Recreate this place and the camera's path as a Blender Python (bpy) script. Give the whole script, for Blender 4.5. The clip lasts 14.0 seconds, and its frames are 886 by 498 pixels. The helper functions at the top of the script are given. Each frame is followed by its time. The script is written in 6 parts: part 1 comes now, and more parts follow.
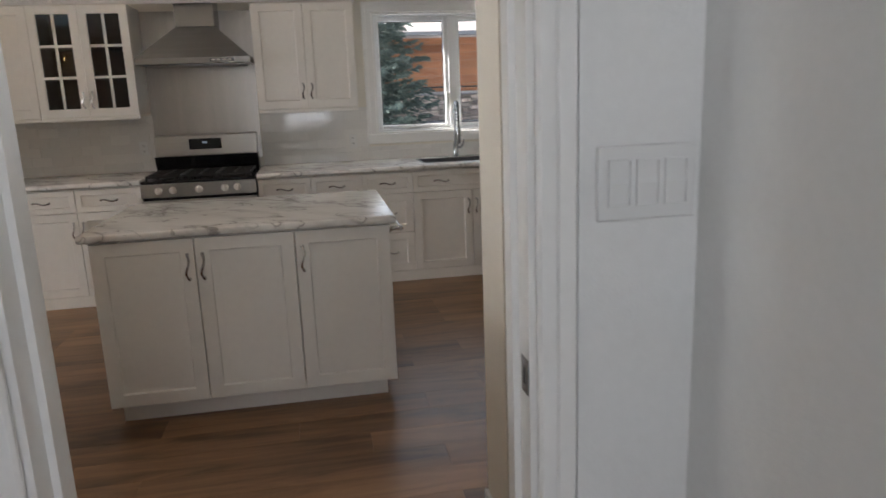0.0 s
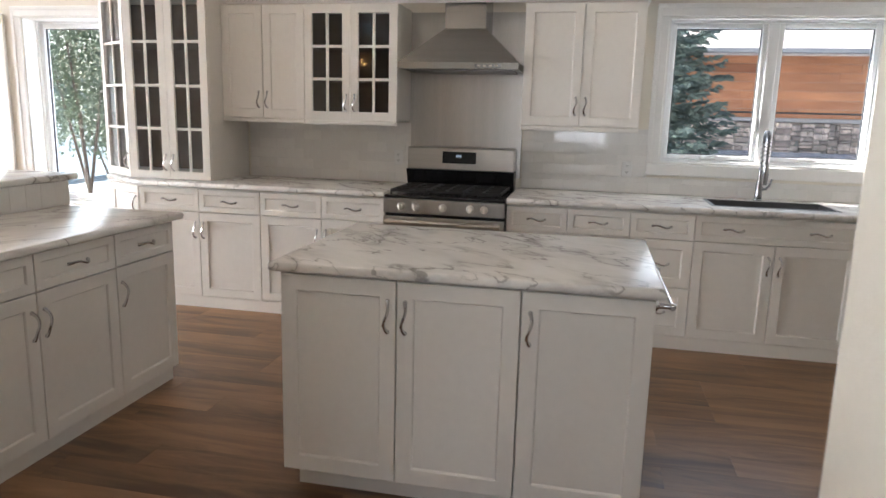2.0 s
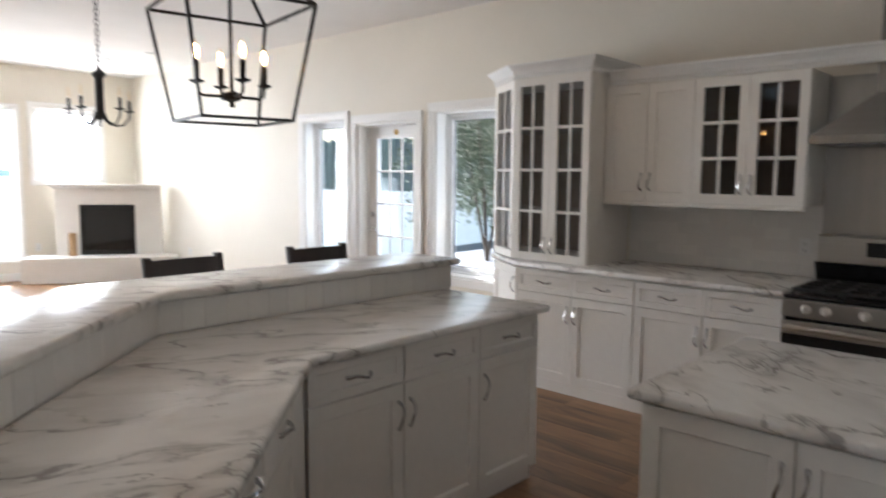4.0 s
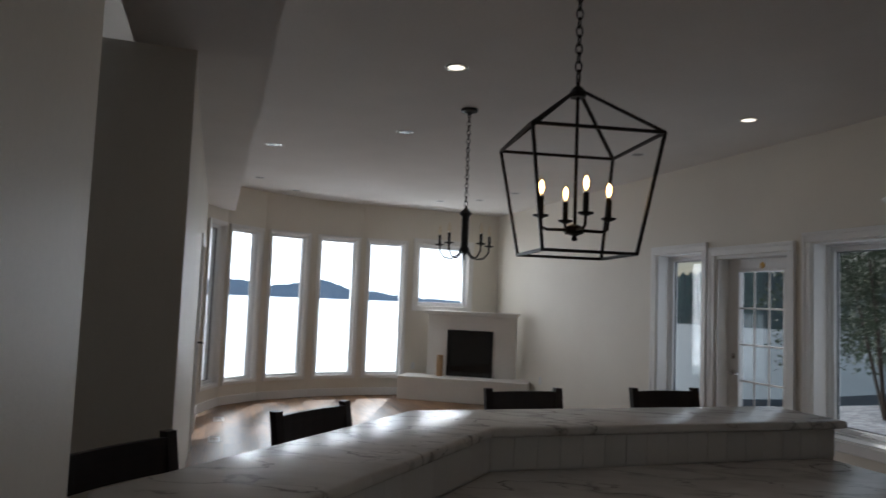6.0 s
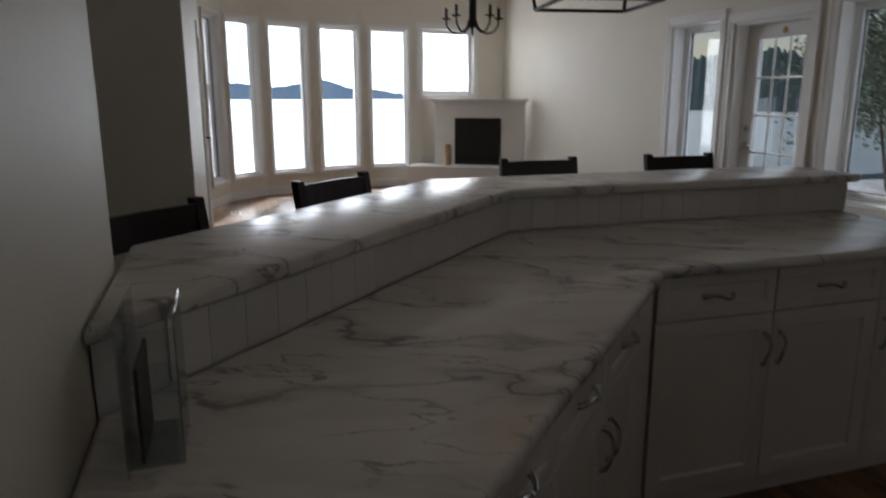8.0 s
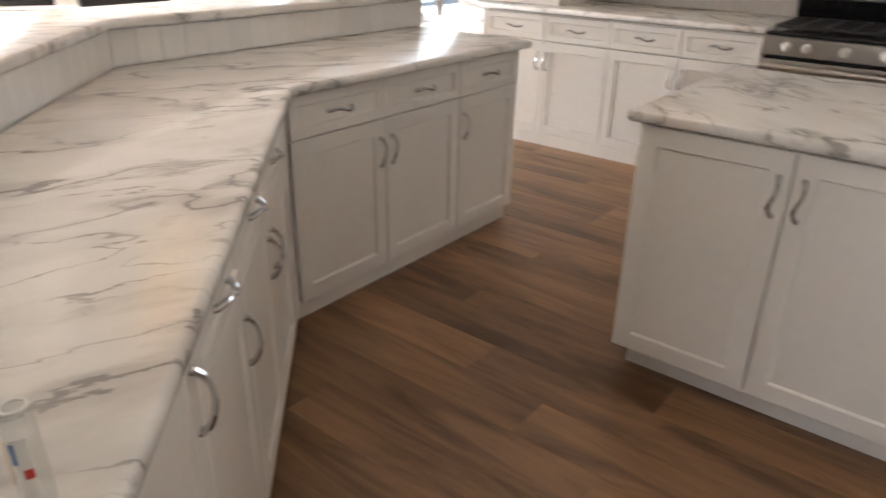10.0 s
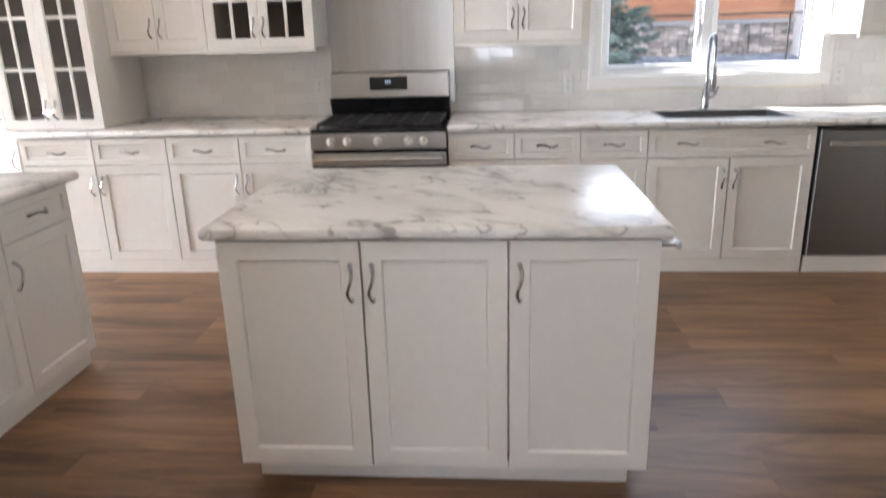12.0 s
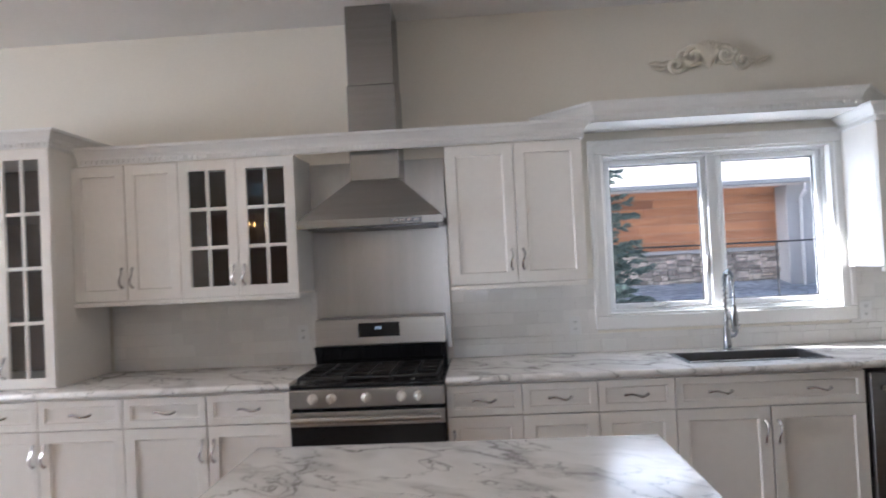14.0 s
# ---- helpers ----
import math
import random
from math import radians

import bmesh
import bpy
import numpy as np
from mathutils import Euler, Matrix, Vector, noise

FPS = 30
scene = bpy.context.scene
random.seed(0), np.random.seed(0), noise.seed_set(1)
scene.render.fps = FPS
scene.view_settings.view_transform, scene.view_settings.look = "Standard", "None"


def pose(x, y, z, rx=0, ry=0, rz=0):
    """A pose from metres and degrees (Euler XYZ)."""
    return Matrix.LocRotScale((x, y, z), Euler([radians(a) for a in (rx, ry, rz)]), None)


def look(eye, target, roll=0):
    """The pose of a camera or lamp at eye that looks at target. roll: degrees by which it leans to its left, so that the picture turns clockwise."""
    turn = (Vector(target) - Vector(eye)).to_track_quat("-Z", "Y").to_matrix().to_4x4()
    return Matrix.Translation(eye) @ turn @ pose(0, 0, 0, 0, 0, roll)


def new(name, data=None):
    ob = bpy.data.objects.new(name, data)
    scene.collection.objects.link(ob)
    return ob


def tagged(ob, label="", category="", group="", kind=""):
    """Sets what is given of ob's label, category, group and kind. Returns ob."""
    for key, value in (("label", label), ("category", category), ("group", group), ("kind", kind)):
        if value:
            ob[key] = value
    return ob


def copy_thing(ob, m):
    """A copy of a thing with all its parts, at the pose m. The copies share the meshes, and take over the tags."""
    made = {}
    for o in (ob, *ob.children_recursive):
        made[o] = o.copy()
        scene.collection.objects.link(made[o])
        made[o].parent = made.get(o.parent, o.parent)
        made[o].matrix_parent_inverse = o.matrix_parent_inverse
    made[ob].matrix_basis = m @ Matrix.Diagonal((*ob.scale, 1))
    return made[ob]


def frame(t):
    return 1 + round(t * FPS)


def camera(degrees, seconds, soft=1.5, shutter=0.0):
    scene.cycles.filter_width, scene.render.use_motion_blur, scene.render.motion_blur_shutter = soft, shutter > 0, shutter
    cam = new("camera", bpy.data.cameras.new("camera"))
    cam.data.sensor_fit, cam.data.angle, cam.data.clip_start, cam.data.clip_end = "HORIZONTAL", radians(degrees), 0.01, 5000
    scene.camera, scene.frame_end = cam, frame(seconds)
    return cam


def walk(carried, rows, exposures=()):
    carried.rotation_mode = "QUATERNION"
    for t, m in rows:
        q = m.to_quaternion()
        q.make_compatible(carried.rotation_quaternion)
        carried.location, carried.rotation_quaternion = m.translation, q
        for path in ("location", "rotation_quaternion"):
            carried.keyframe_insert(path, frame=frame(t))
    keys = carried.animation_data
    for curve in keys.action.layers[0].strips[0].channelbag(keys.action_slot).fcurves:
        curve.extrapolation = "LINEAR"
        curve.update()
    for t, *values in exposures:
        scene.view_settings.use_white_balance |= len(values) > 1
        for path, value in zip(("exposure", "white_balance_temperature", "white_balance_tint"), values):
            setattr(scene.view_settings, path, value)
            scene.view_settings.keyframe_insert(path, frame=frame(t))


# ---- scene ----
cam = camera(65.2, 14.0, shutter=0.5)
PATH = [
    (0, (0.344, 2.616, 1.438), (0.684, 4.54, 1.011), -2.2),
    (0.5, (0.402, 2.847, 1.432), (0.576, 4.798, 1.031), -1.3),
    (1, (0.487, 3.091, 1.438), (0.301, 5.045, 1.054), -1.0),
    (1.5, (0.486, 3.293, 1.435), (0.102, 5.214, 1.031), 0.5),
    (2, (0.421, 3.508, 1.446), (0.017, 5.43, 1.068), 1.5),
    (2.5, (0.36, 3.644, 1.451), (-0.067, 5.56, 1.068), 1.5),
    (3, (0.314, 3.773, 1.484), (-0.531, 5.557, 1.158), 0.4),
    (3.5, (0.292, 3.84, 1.495), (-0.842, 5.464, 1.216), 0.4),
    (4, (0.3, 3.871, 1.551), (-1.061, 5.321, 1.344), 0.5),
    (4.2, (0.296, 3.871, 1.57), (-1.145, 5.25, 1.42), 0.9),
    (6.3, (0.143, 4.049, 1.57), (-1.786, 4.568, 1.674), 2.3),
    (6.5, (0.136, 4.056, 1.56), (-1.808, 4.526, 1.606), 2.1),
    (7, (0.126, 4.045, 1.527), (-1.825, 4.463, 1.398), 0.9),
    (7.2, (0.134, 4.04, 1.506), (-1.812, 4.457, 1.306), 0.7),
    (9.5, (0.106, 3.848, 1.398), (-1.277, 5.048, 0.595), 0.6),
    (10, (0.146, 3.825, 1.392), (-0.981, 5.247, 0.552), 1.0),
    (10.5, (0.163, 3.819, 1.387), (-0.663, 5.421, 0.521), 0.8),
    (11, (0.187, 3.836, 1.375), (-0.306, 5.566, 0.5), 0.0),
    (11.5, (0.197, 3.856, 1.4), (-0.044, 5.662, 0.577), -1.9),
    (12, (0.184, 3.854, 1.447), (0.029, 5.758, 0.855), -1.6),
    (12.5, (0.175, 3.918, 1.471), (-0.022, 5.864, 1.054), -2.4),
    (13, (0.153, 4.069, 1.513), (-0.071, 6.044, 1.291), -3.2),
    (13.5, (0.148, 4.22, 1.51), (-0.087, 6.205, 1.455), -2.8),
    (14, (0.119, 4.358, 1.52), (0.006, 6.354, 1.564), -2.8),
]
walk(cam, [(t, look(eye, target, roll)) for t, eye, target, roll in PATH],
     exposures=[(0, 1.82, 6250, 11), (0.5, 2.12, 6250, 11), (1, 2.42, 6250, 11), (1.5, 2.47, 6150, 11), (3, 2.32, 6050, 10), (3.5, 2.02, 5950, 10), (4.2, 1.42, 5900, 10), (6.3, -0.98, 5850, 10),
                (7.2, -1.28, 5850, 10), (9.3, 2.04, 6250, 12), (10, 2.66, 6350, 13), (11, 3.36, 6250, 13), (12.2, 2.93, 5800, 12), (13, 2.52, 5700, 12), (14, 2.37, 5650, 13)])

# ---- world, sun, window light ----
world = bpy.data.worlds.new("sky")
scene.world = world
world.use_nodes = True
wn = world.node_tree
sky = wn.nodes.new("ShaderNodeTexSky")
sky.sky_type = "NISHITA"
sky.sun_disc = False
SUN_AZ = math.atan2(0.37, -0.929)      # towards the sun: west, a little north
SUN_EL = radians(36)
sky.sun_elevation, sky.sun_rotation = SUN_EL, math.pi / 2 - SUN_AZ
wn.links.new(sky.outputs[0], wn.nodes["Background"].inputs[0])
wn.nodes["Background"].inputs[1].default_value = 0.05

sun = new("sun", bpy.data.lights.new("sun", "SUN"))
sun.data.energy, sun.data.angle, sun.data.color = 5.0, radians(0.6), (1.0, 0.95, 0.87)
to_sun = Vector((math.cos(SUN_AZ) * math.cos(SUN_EL), math.sin(SUN_AZ) * math.cos(SUN_EL), math.sin(SUN_EL)))
sun.matrix_world = look(to_sun * 60, (0, 0, 0))


def window_light(name, at, aim, w, h, watts, color=(0.86, 0.93, 1.0)):
    """The sky's light in an opening."""
    lamp = new(name, bpy.data.lights.new(name, "AREA"))
    lamp.data.shape, lamp.data.size, lamp.data.size_y = "RECTANGLE", w, h
    lamp.data.energy, lamp.data.color = watts, color
    lamp.matrix_world = look(at, aim)
    return lamp


window_light("sky_light_sink", (1.58, 9.14, 1.68), (1.58, 7, 1.25), 1.3, 0.9, 2.6)
window_light("sky_light_bow", (-11.6, 5.5, 1.5), (-8, 5.2, 1.2), 2.6, 2.1, 120.0, (1.0, 0.985, 0.96))
window_light("sky_light_mantel", (-11.25, 7.62, 2.0), (-8, 7.2, 1.4), 0.85, 0.85, 22.0, (1.0, 0.97, 0.92))
window_light("sky_light_side", (-3.97, 9.04, 1.4), (-3.9, 6, 1.0), 0.55, 1.4, 1.4)
window_light("sky_light_door", (-5.05, 9.04, 1.25), (-4.95, 6, 0.9), 0.5, 1.5, 2.2)
window_light("sky_light_narrow", (-6.1, 9.04, 1.4), (-6.1, 6, 1.0), 0.5, 1.4, 2.2)
# Lamp at an unseen window, added to brighten the hall.
window_light("added_hall_light", (0.2, 0.62, 1.6), (0.2, 3, 1.5), 0.9, 1.2, 5.0, (0.97, 0.98, 1.0))

# ---- materials ----
MATS = {}


def mat(name, color, rough=0.5, metal=0.0, grain=0.0, grain_scale=40.0, stain=0.0, stain_scale=2.0, bump=0.0, bump_scale=80.0,
        spec=0.5, emit=None, power=0.0, coat=0.0, vary=0.0, stretch=(1, 1, 1)):
    m = bpy.data.materials.new(name)
    m.use_nodes = True
    nt = m.node_tree
    b = nt.nodes["Principled BSDF"]
    b.inputs["Base Color"].default_value = (*color, 1)
    b.inputs["Roughness"].default_value = rough
    b.inputs["Metallic"].default_value = metal
    b.inputs["Specular IOR Level"].default_value = spec
    b.inputs["Coat Weight"].default_value = coat
    if emit:
        b.inputs["Emission Color"].default_value = (*emit, 1)
        b.inputs["Emission Strength"].default_value = power
    geo = nt.nodes.new("ShaderNodeNewGeometry")
    mp = nt.nodes.new("ShaderNodeMapping")
    mp.inputs["Scale"].default_value = stretch
    nt.links.new(geo.outputs["Position"], mp.inputs[0])
    tint = None

    def shade(fac_socket, amount, last):
        mix = nt.nodes.new("ShaderNodeMix")
        mix.data_type = "RGBA"
        mix.blend_type = "MULTIPLY"
        ramp = nt.nodes.new("ShaderNodeMapRange")
        ramp.inputs["From Min"].default_value, ramp.inputs["From Max"].default_value = 0.3, 0.7
        ramp.inputs["To Min"].default_value, ramp.inputs["To Max"].default_value = 1 - amount, 1 + amount * 0.5
        nt.links.new(fac_socket, ramp.inputs["Value"])
        mix.inputs[0].default_value = 1
        if last:
            nt.links.new(last, mix.inputs[6])
        else:
            mix.inputs[6].default_value = (*color, 1)
        nt.links.new(ramp.outputs[0], mix.inputs[7])
        return mix.outputs[2]

    for amount, sc, det in ((grain, grain_scale, 4), (stain, stain_scale, 3)):
        if amount:
            nz = nt.nodes.new("ShaderNodeTexNoise")
            nz.inputs["Scale"].default_value, nz.inputs["Detail"].default_value = sc, det
            nt.links.new(mp.outputs[0], nz.inputs["Vector"])
            tint = shade(nz.outputs["Fac"], amount, tint)
    if vary:
        oi = nt.nodes.new("ShaderNodeObjectInfo")
        both, part_of = nt.nodes.new("ShaderNodeMath"), nt.nodes.new("ShaderNodeMath")
        both.operation, part_of.operation = "ADD", "FRACT"
        nt.links.new(oi.outputs["Random"], both.inputs[0])
        nt.links.new(geo.outputs["Random Per Island"], both.inputs[1])
        nt.links.new(both.outputs[0], part_of.inputs[0])
        tint = shade(part_of.outputs[0], vary, tint)
    if tint:
        nt.links.new(tint, b.inputs["Base Color"])
    if bump:
        nz = nt.nodes.new("ShaderNodeTexNoise")
        nz.inputs["Scale"].default_value, nz.inputs["Detail"].default_value = bump_scale, 4
        nt.links.new(mp.outputs[0], nz.inputs["Vector"])
        bp = nt.nodes.new("ShaderNodeBump")
        bp.inputs["Strength"].default_value, bp.inputs["Distance"].default_value = bump, 0.01
        nt.links.new(nz.outputs["Fac"], bp.inputs["Height"])
        nt.links.new(bp.outputs[0], b.inputs["Normal"])
    MATS[name] = m
    return m


CAB = mat("cabinet_paint", (0.81, 0.78, 0.735), 0.34, grain=0.02, grain_scale=30, stain=0.03, bump=0.03, bump_scale=120)
TRIM = mat("trim_paint", (0.82, 0.81, 0.79), 0.35, grain=0.02, stain=0.03, bump=0.03)
WALL = mat("wall_paint", (0.775, 0.73, 0.645), 0.55, grain=0.02, grain_scale=60, stain=0.04, stain_scale=1.2, bump=0.12, bump_scale=180, spec=0.25)
HALLW = mat("hall_paint", (0.78, 0.78, 0.77), 0.7, grain=0.02, grain_scale=60, stain=0.04, bump=0.1, bump_scale=180, spec=0.3)
CEIL = mat("ceiling_paint", (0.80, 0.785, 0.76), 0.9, grain=0.02, stain=0.03, bump=0.15, bump_scale=140, spec=0.1)
TILE = mat("glazed_tile", (0.78, 0.765, 0.74), 0.06, grain=0.02, stain=0.03, vary=0.04, bump=0.02, bump_scale=14)
GROUT = mat("grout", (0.74, 0.725, 0.70), 0.9, grain=0.06, grain_scale=90, bump=0.2)
STEEL = mat("brushed_steel", (0.36, 0.35, 0.34), 0.27, 1.0, grain=0.08, grain_scale=60, stretch=(0.4, 1, 30), stain=0.05, bump=0.05, bump_scale=60)
DSTEEL = mat("dark_steel", (0.27, 0.275, 0.285), 0.34, 1.0, grain=0.08, grain_scale=60, stretch=(0.4, 1, 30), stain=0.06)
CHROME = mat("chrome", (0.60, 0.60, 0.61), 0.12, 1.0, stain=0.08, stain_scale=30)
BLACKM = mat("black_enamel", (0.012, 0.012, 0.013), 0.22, grain=0.2, grain_scale=70, stain=0.2)
IRON = mat("cast_iron", (0.016, 0.016, 0.017), 0.55, grain=0.2, grain_scale=200, bump=0.2, bump_scale=300)
BRONZE = mat("dark_bronze", (0.02, 0.017, 0.015), 0.42, 0.6, grain=0.15, grain_scale=60, stain=0.1)
ESPRESSO = mat("espresso_wood", (0.022, 0.012, 0.010), 0.35, grain=0.3, grain_scale=14, stretch=(1, 1, 12), stain=0.2)
PLASTIC = mat("white_plastic", (0.74, 0.74, 0.73), 0.3, stain=0.02)
VINYL = mat("window_vinyl", (0.84, 0.85, 0.86), 0.28, stain=0.02, grain=0.01)
# Dark brown colour holds the shade inside the glazed cabinets.
LINING_SHADE = mat("cabinet_inside_shade", (0.125, 0.088, 0.066), 0.8, grain=0.12, grain_scale=25, stretch=(1, 1, 0.1), stain=0.08)
GASKET = mat("dark_gasket", (0.03, 0.03, 0.032), 0.6, grain=0.1)
PLASTER = mat("plaster_cream", (0.74, 0.69, 0.58), 0.6, grain=0.08, grain_scale=60, stain=0.1, stain_scale=14, bump=0.3, bump_scale=90)
LOG = mat("pale_log", (0.42, 0.27, 0.14), 0.8, grain=0.25, grain_scale=30, stretch=(1, 1, 0.2), bump=0.3)
LABEL_RED = mat("red_print", (0.6, 0.04, 0.03), 0.5, stain=0.05)
LABEL_WHITE = mat("white_print", (0.75, 0.74, 0.70), 0.5, stain=0.05)
LABEL_BLUE = mat("blue_print", (0.12, 0.2, 0.45), 0.5, stain=0.05)
LABEL_OCHRE = mat("ochre_print", (0.6, 0.35, 0.08), 0.5, stain=0.05)
DIGIT = mat("display_digits", (0.25, 0.3, 0.34), 0.5, emit=(0.6, 0.8, 1.0), power=0.06)
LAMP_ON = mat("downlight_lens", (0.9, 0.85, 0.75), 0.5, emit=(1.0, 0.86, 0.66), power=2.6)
FLAME = mat("bulb_filament", (1, 0.8, 0.5), 0.4, emit=(1.0, 0.50, 0.16), power=26)
FIRE_IN = mat("firebox_dark", (0.02, 0.02, 0.02), 0.5, grain=0.2, stain=0.2)
WHITE_BRICKISH = mat("fireplace_paint", (0.82, 0.80, 0.76), 0.6, grain=0.03, stain=0.05, bump=0.15)
SPLASH = mat("splash_steel", (0.48, 0.465, 0.445), 0.3, 1.0, grain=0.14, grain_scale=60, stretch=(24, 1, 0.4), stain=0.1, stain_scale=0.35, bump=0.03, bump_scale=60)
KNOBM = mat("satin_knob", (0.78, 0.75, 0.70), 0.42, 0.85, stain=0.06, stain_scale=40)
FAUCETM = mat("faucet_chrome", (0.36, 0.37, 0.39), 0.12, 1.0, stain=0.08, stain_scale=30)
RSTEEL = mat("range_steel", (0.55, 0.53, 0.50), 0.3, 1.0, grain=0.08, grain_scale=60, stretch=(0.4, 1, 30), stain=0.05)
ROOFM = mat("pale_roof", (0.56, 0.48, 0.44), 0.9, grain=0.15, grain_scale=12, stain=0.1)
GUTTER = mat("grey_gutter", (0.30, 0.29, 0.29), 0.5, stain=0.1)
MORTAR = mat("mortar", (0.33, 0.31, 0.29), 0.95, grain=0.15, bump=0.3)
STONE = mat("ledge_stone", (0.62, 0.50, 0.43), 0.9, grain=0.3, grain_scale=14, stain=0.3, stain_scale=5, vary=0.35, bump=0.5, bump_scale=25)
GRAVEL = mat("grey_gravel", (0.44, 0.45, 0.48), 0.95, grain=0.5, grain_scale=9, stain=0.3, stain_scale=2, bump=0.8, bump_scale=12)
GREYSIDE = mat("grey_siding", (0.42, 0.39, 0.38), 0.7, grain=0.05, stain=0.08)
BARK = mat("spruce_bark", (0.10, 0.075, 0.055), 0.95, grain=0.3, bump=0.4)
NEEDLE = mat("blue_spruce_needles", (0.16, 0.21, 0.185), 0.7, grain=0.4, grain_scale=9, stain=0.35, stain_scale=1.5)
LEAF = mat("shrub_leaves", (0.11, 0.15, 0.085), 0.7, grain=0.4, grain_scale=9, stain=0.35, stain_scale=1.2)
WATER = mat("lake_water", (0.12, 0.17, 0.20), 0.45, spec=0.25, grain=0.1, grain_scale=0.2, bump=0.2, bump_scale=0.4)
# Haze over the hills is put in as blue colour and emission.
HILL = mat("hazed_far_hills", (0.055, 0.085, 0.12), 1.0, grain=0.25, grain_scale=0.03, spec=0.0, emit=(0.20, 0.29, 0.42), power=0.95)
# The woods emit faintly, which stands for haze in front of them.
WOODS = mat("hazed_far_woods", (0.035, 0.055, 0.045), 1.0, grain=0.45, grain_scale=0.25, stain=0.3, stain_scale=0.05, spec=0.0, emit=(0.30, 0.42, 0.48), power=0.10)
SINKM = mat("dark_composite", (0.045, 0.045, 0.048), 0.45, grain=0.15, grain_scale=200)
FIREGLASS = mat("fire_glass", (0.012, 0.012, 0.013), 0.04, stain=0.1)
RAILM = mat("grey_deck_paint", (0.24, 0.25, 0.26), 0.5, stain=0.1)


def wood_mat(name, dark, light, along, scale, rough, bump=0.1, vary=0.25):
    m = bpy.data.materials.new(name)
    m.use_nodes = True
    nt = m.node_tree
    b = nt.nodes["Principled BSDF"]
    geo = nt.nodes.new("ShaderNodeNewGeometry")
    oi = nt.nodes.new("ShaderNodeObjectInfo")
    add = nt.nodes.new("ShaderNodeVectorMath")
    add.operation = "ADD"
    mulv = nt.nodes.new("ShaderNodeVectorMath")
    mulv.operation = "SCALE"
    mulv.inputs[0].default_value = (31, 17, 23)
    isl = nt.nodes.new("ShaderNodeMath")
    isl.operation = "ADD"
    nt.links.new(oi.outputs["Random"], isl.inputs[0])
    nt.links.new(geo.outputs["Random Per Island"], isl.inputs[1])
    nt.links.new(isl.outputs[0], mulv.inputs["Scale"])
    nt.links.new(geo.outputs["Position"], add.inputs[0])
    nt.links.new(mulv.outputs[0], add.inputs[1])
    mp = nt.nodes.new("ShaderNodeMapping")
    mp.inputs["Scale"].default_value = tuple(0.15 if i == along else 1.0 for i in range(3))
    nt.links.new(add.outputs[0], mp.inputs[0])
    n1 = nt.nodes.new("ShaderNodeTexNoise")
    n1.inputs["Scale"].default_value, n1.inputs["Detail"].default_value, n1.inputs["Roughness"].default_value = scale, 8, 0.66
    n1.inputs["Distortion"].default_value = 1.4
    nt.links.new(mp.outputs[0], n1.inputs["Vector"])
    mp2 = nt.nodes.new("ShaderNodeMapping")
    mp2.inputs["Scale"].default_value = tuple(0.25 if i == along else 1.0 for i in range(3))
    nt.links.new(add.outputs[0], mp2.inputs[0])
    n2 = nt.nodes.new("ShaderNodeTexNoise")
    n2.inputs["Scale"].default_value, n2.inputs["Detail"].default_value = scale * 0.3, 3
    nt.links.new(mp2.outputs[0], n2.inputs["Vector"])
    ramp = nt.nodes.new("ShaderNodeValToRGB")
    ramp.color_ramp.elements[0].position, ramp.color_ramp.elements[1].position = 0.39, 0.62
    ramp.color_ramp.elements[0].color, ramp.color_ramp.elements[1].color = (*dark, 1), (*light, 1)
    mixf = nt.nodes.new("ShaderNodeMath")
    mixf.operation = "MULTIPLY_ADD"
    mixf.inputs[1].default_value = 0.5
    sc2 = nt.nodes.new("ShaderNodeMath")
    sc2.operation = "MULTIPLY"
    sc2.inputs[1].default_value = 0.5
    nt.links.new(n2.outputs["Fac"], sc2.inputs[0])
    nt.links.new(n1.outputs["Fac"], mixf.inputs[0])
    nt.links.new(sc2.outputs[0], mixf.inputs[2])
    nt.links.new(mixf.outputs[0], ramp.inputs[0])
    # knots
    vor = nt.nodes.new("ShaderNodeTexVoronoi")
    vor.inputs["Scale"].default_value = scale * 0.22
    mp3 = nt.nodes.new("ShaderNodeMapping")
    mp3.inputs["Scale"].default_value = tuple(0.45 if i == along else 1.6 for i in range(3))
    nt.links.new(add.outputs[0], mp3.inputs[0])
    nt.links.new(mp3.outputs[0], vor.inputs["Vector"])
    kr = nt.nodes.new("ShaderNodeMapRange")
    kr.inputs["From Min"].default_value, kr.inputs["From Max"].default_value = 0.02, 0.12
    kr.inputs["To Min"].default_value, kr.inputs["To Max"].default_value = 0.45, 1.0
    nt.links.new(vor.outputs["Distance"], kr.inputs["Value"])
    vr = nt.nodes.new("ShaderNodeMapRange")
    vr.inputs["To Min"].default_value, vr.inputs["To Max"].default_value = 1 - vary, 1 + vary * 0.6
    fr = nt.nodes.new("ShaderNodeMath")
    fr.operation = "FRACT"
    nt.links.new(isl.outputs[0], fr.inputs[0])
    nt.links.new(fr.outputs[0], vr.inputs["Value"])
    mm = nt.nodes.new("ShaderNodeMath")
    mm.operation = "MULTIPLY"
    nt.links.new(kr.outputs[0], mm.inputs[0])
    nt.links.new(vr.outputs[0], mm.inputs[1])
    mix = nt.nodes.new("ShaderNodeMix")
    mix.data_type, mix.blend_type = "RGBA", "MULTIPLY"
    mix.inputs[0].default_value = 1
    nt.links.new(ramp.outputs[0], mix.inputs[6])
    nt.links.new(mm.outputs[0], mix.inputs[7])
    nt.links.new(mix.outputs[2], b.inputs["Base Color"])
    rr = nt.nodes.new("ShaderNodeMapRange")
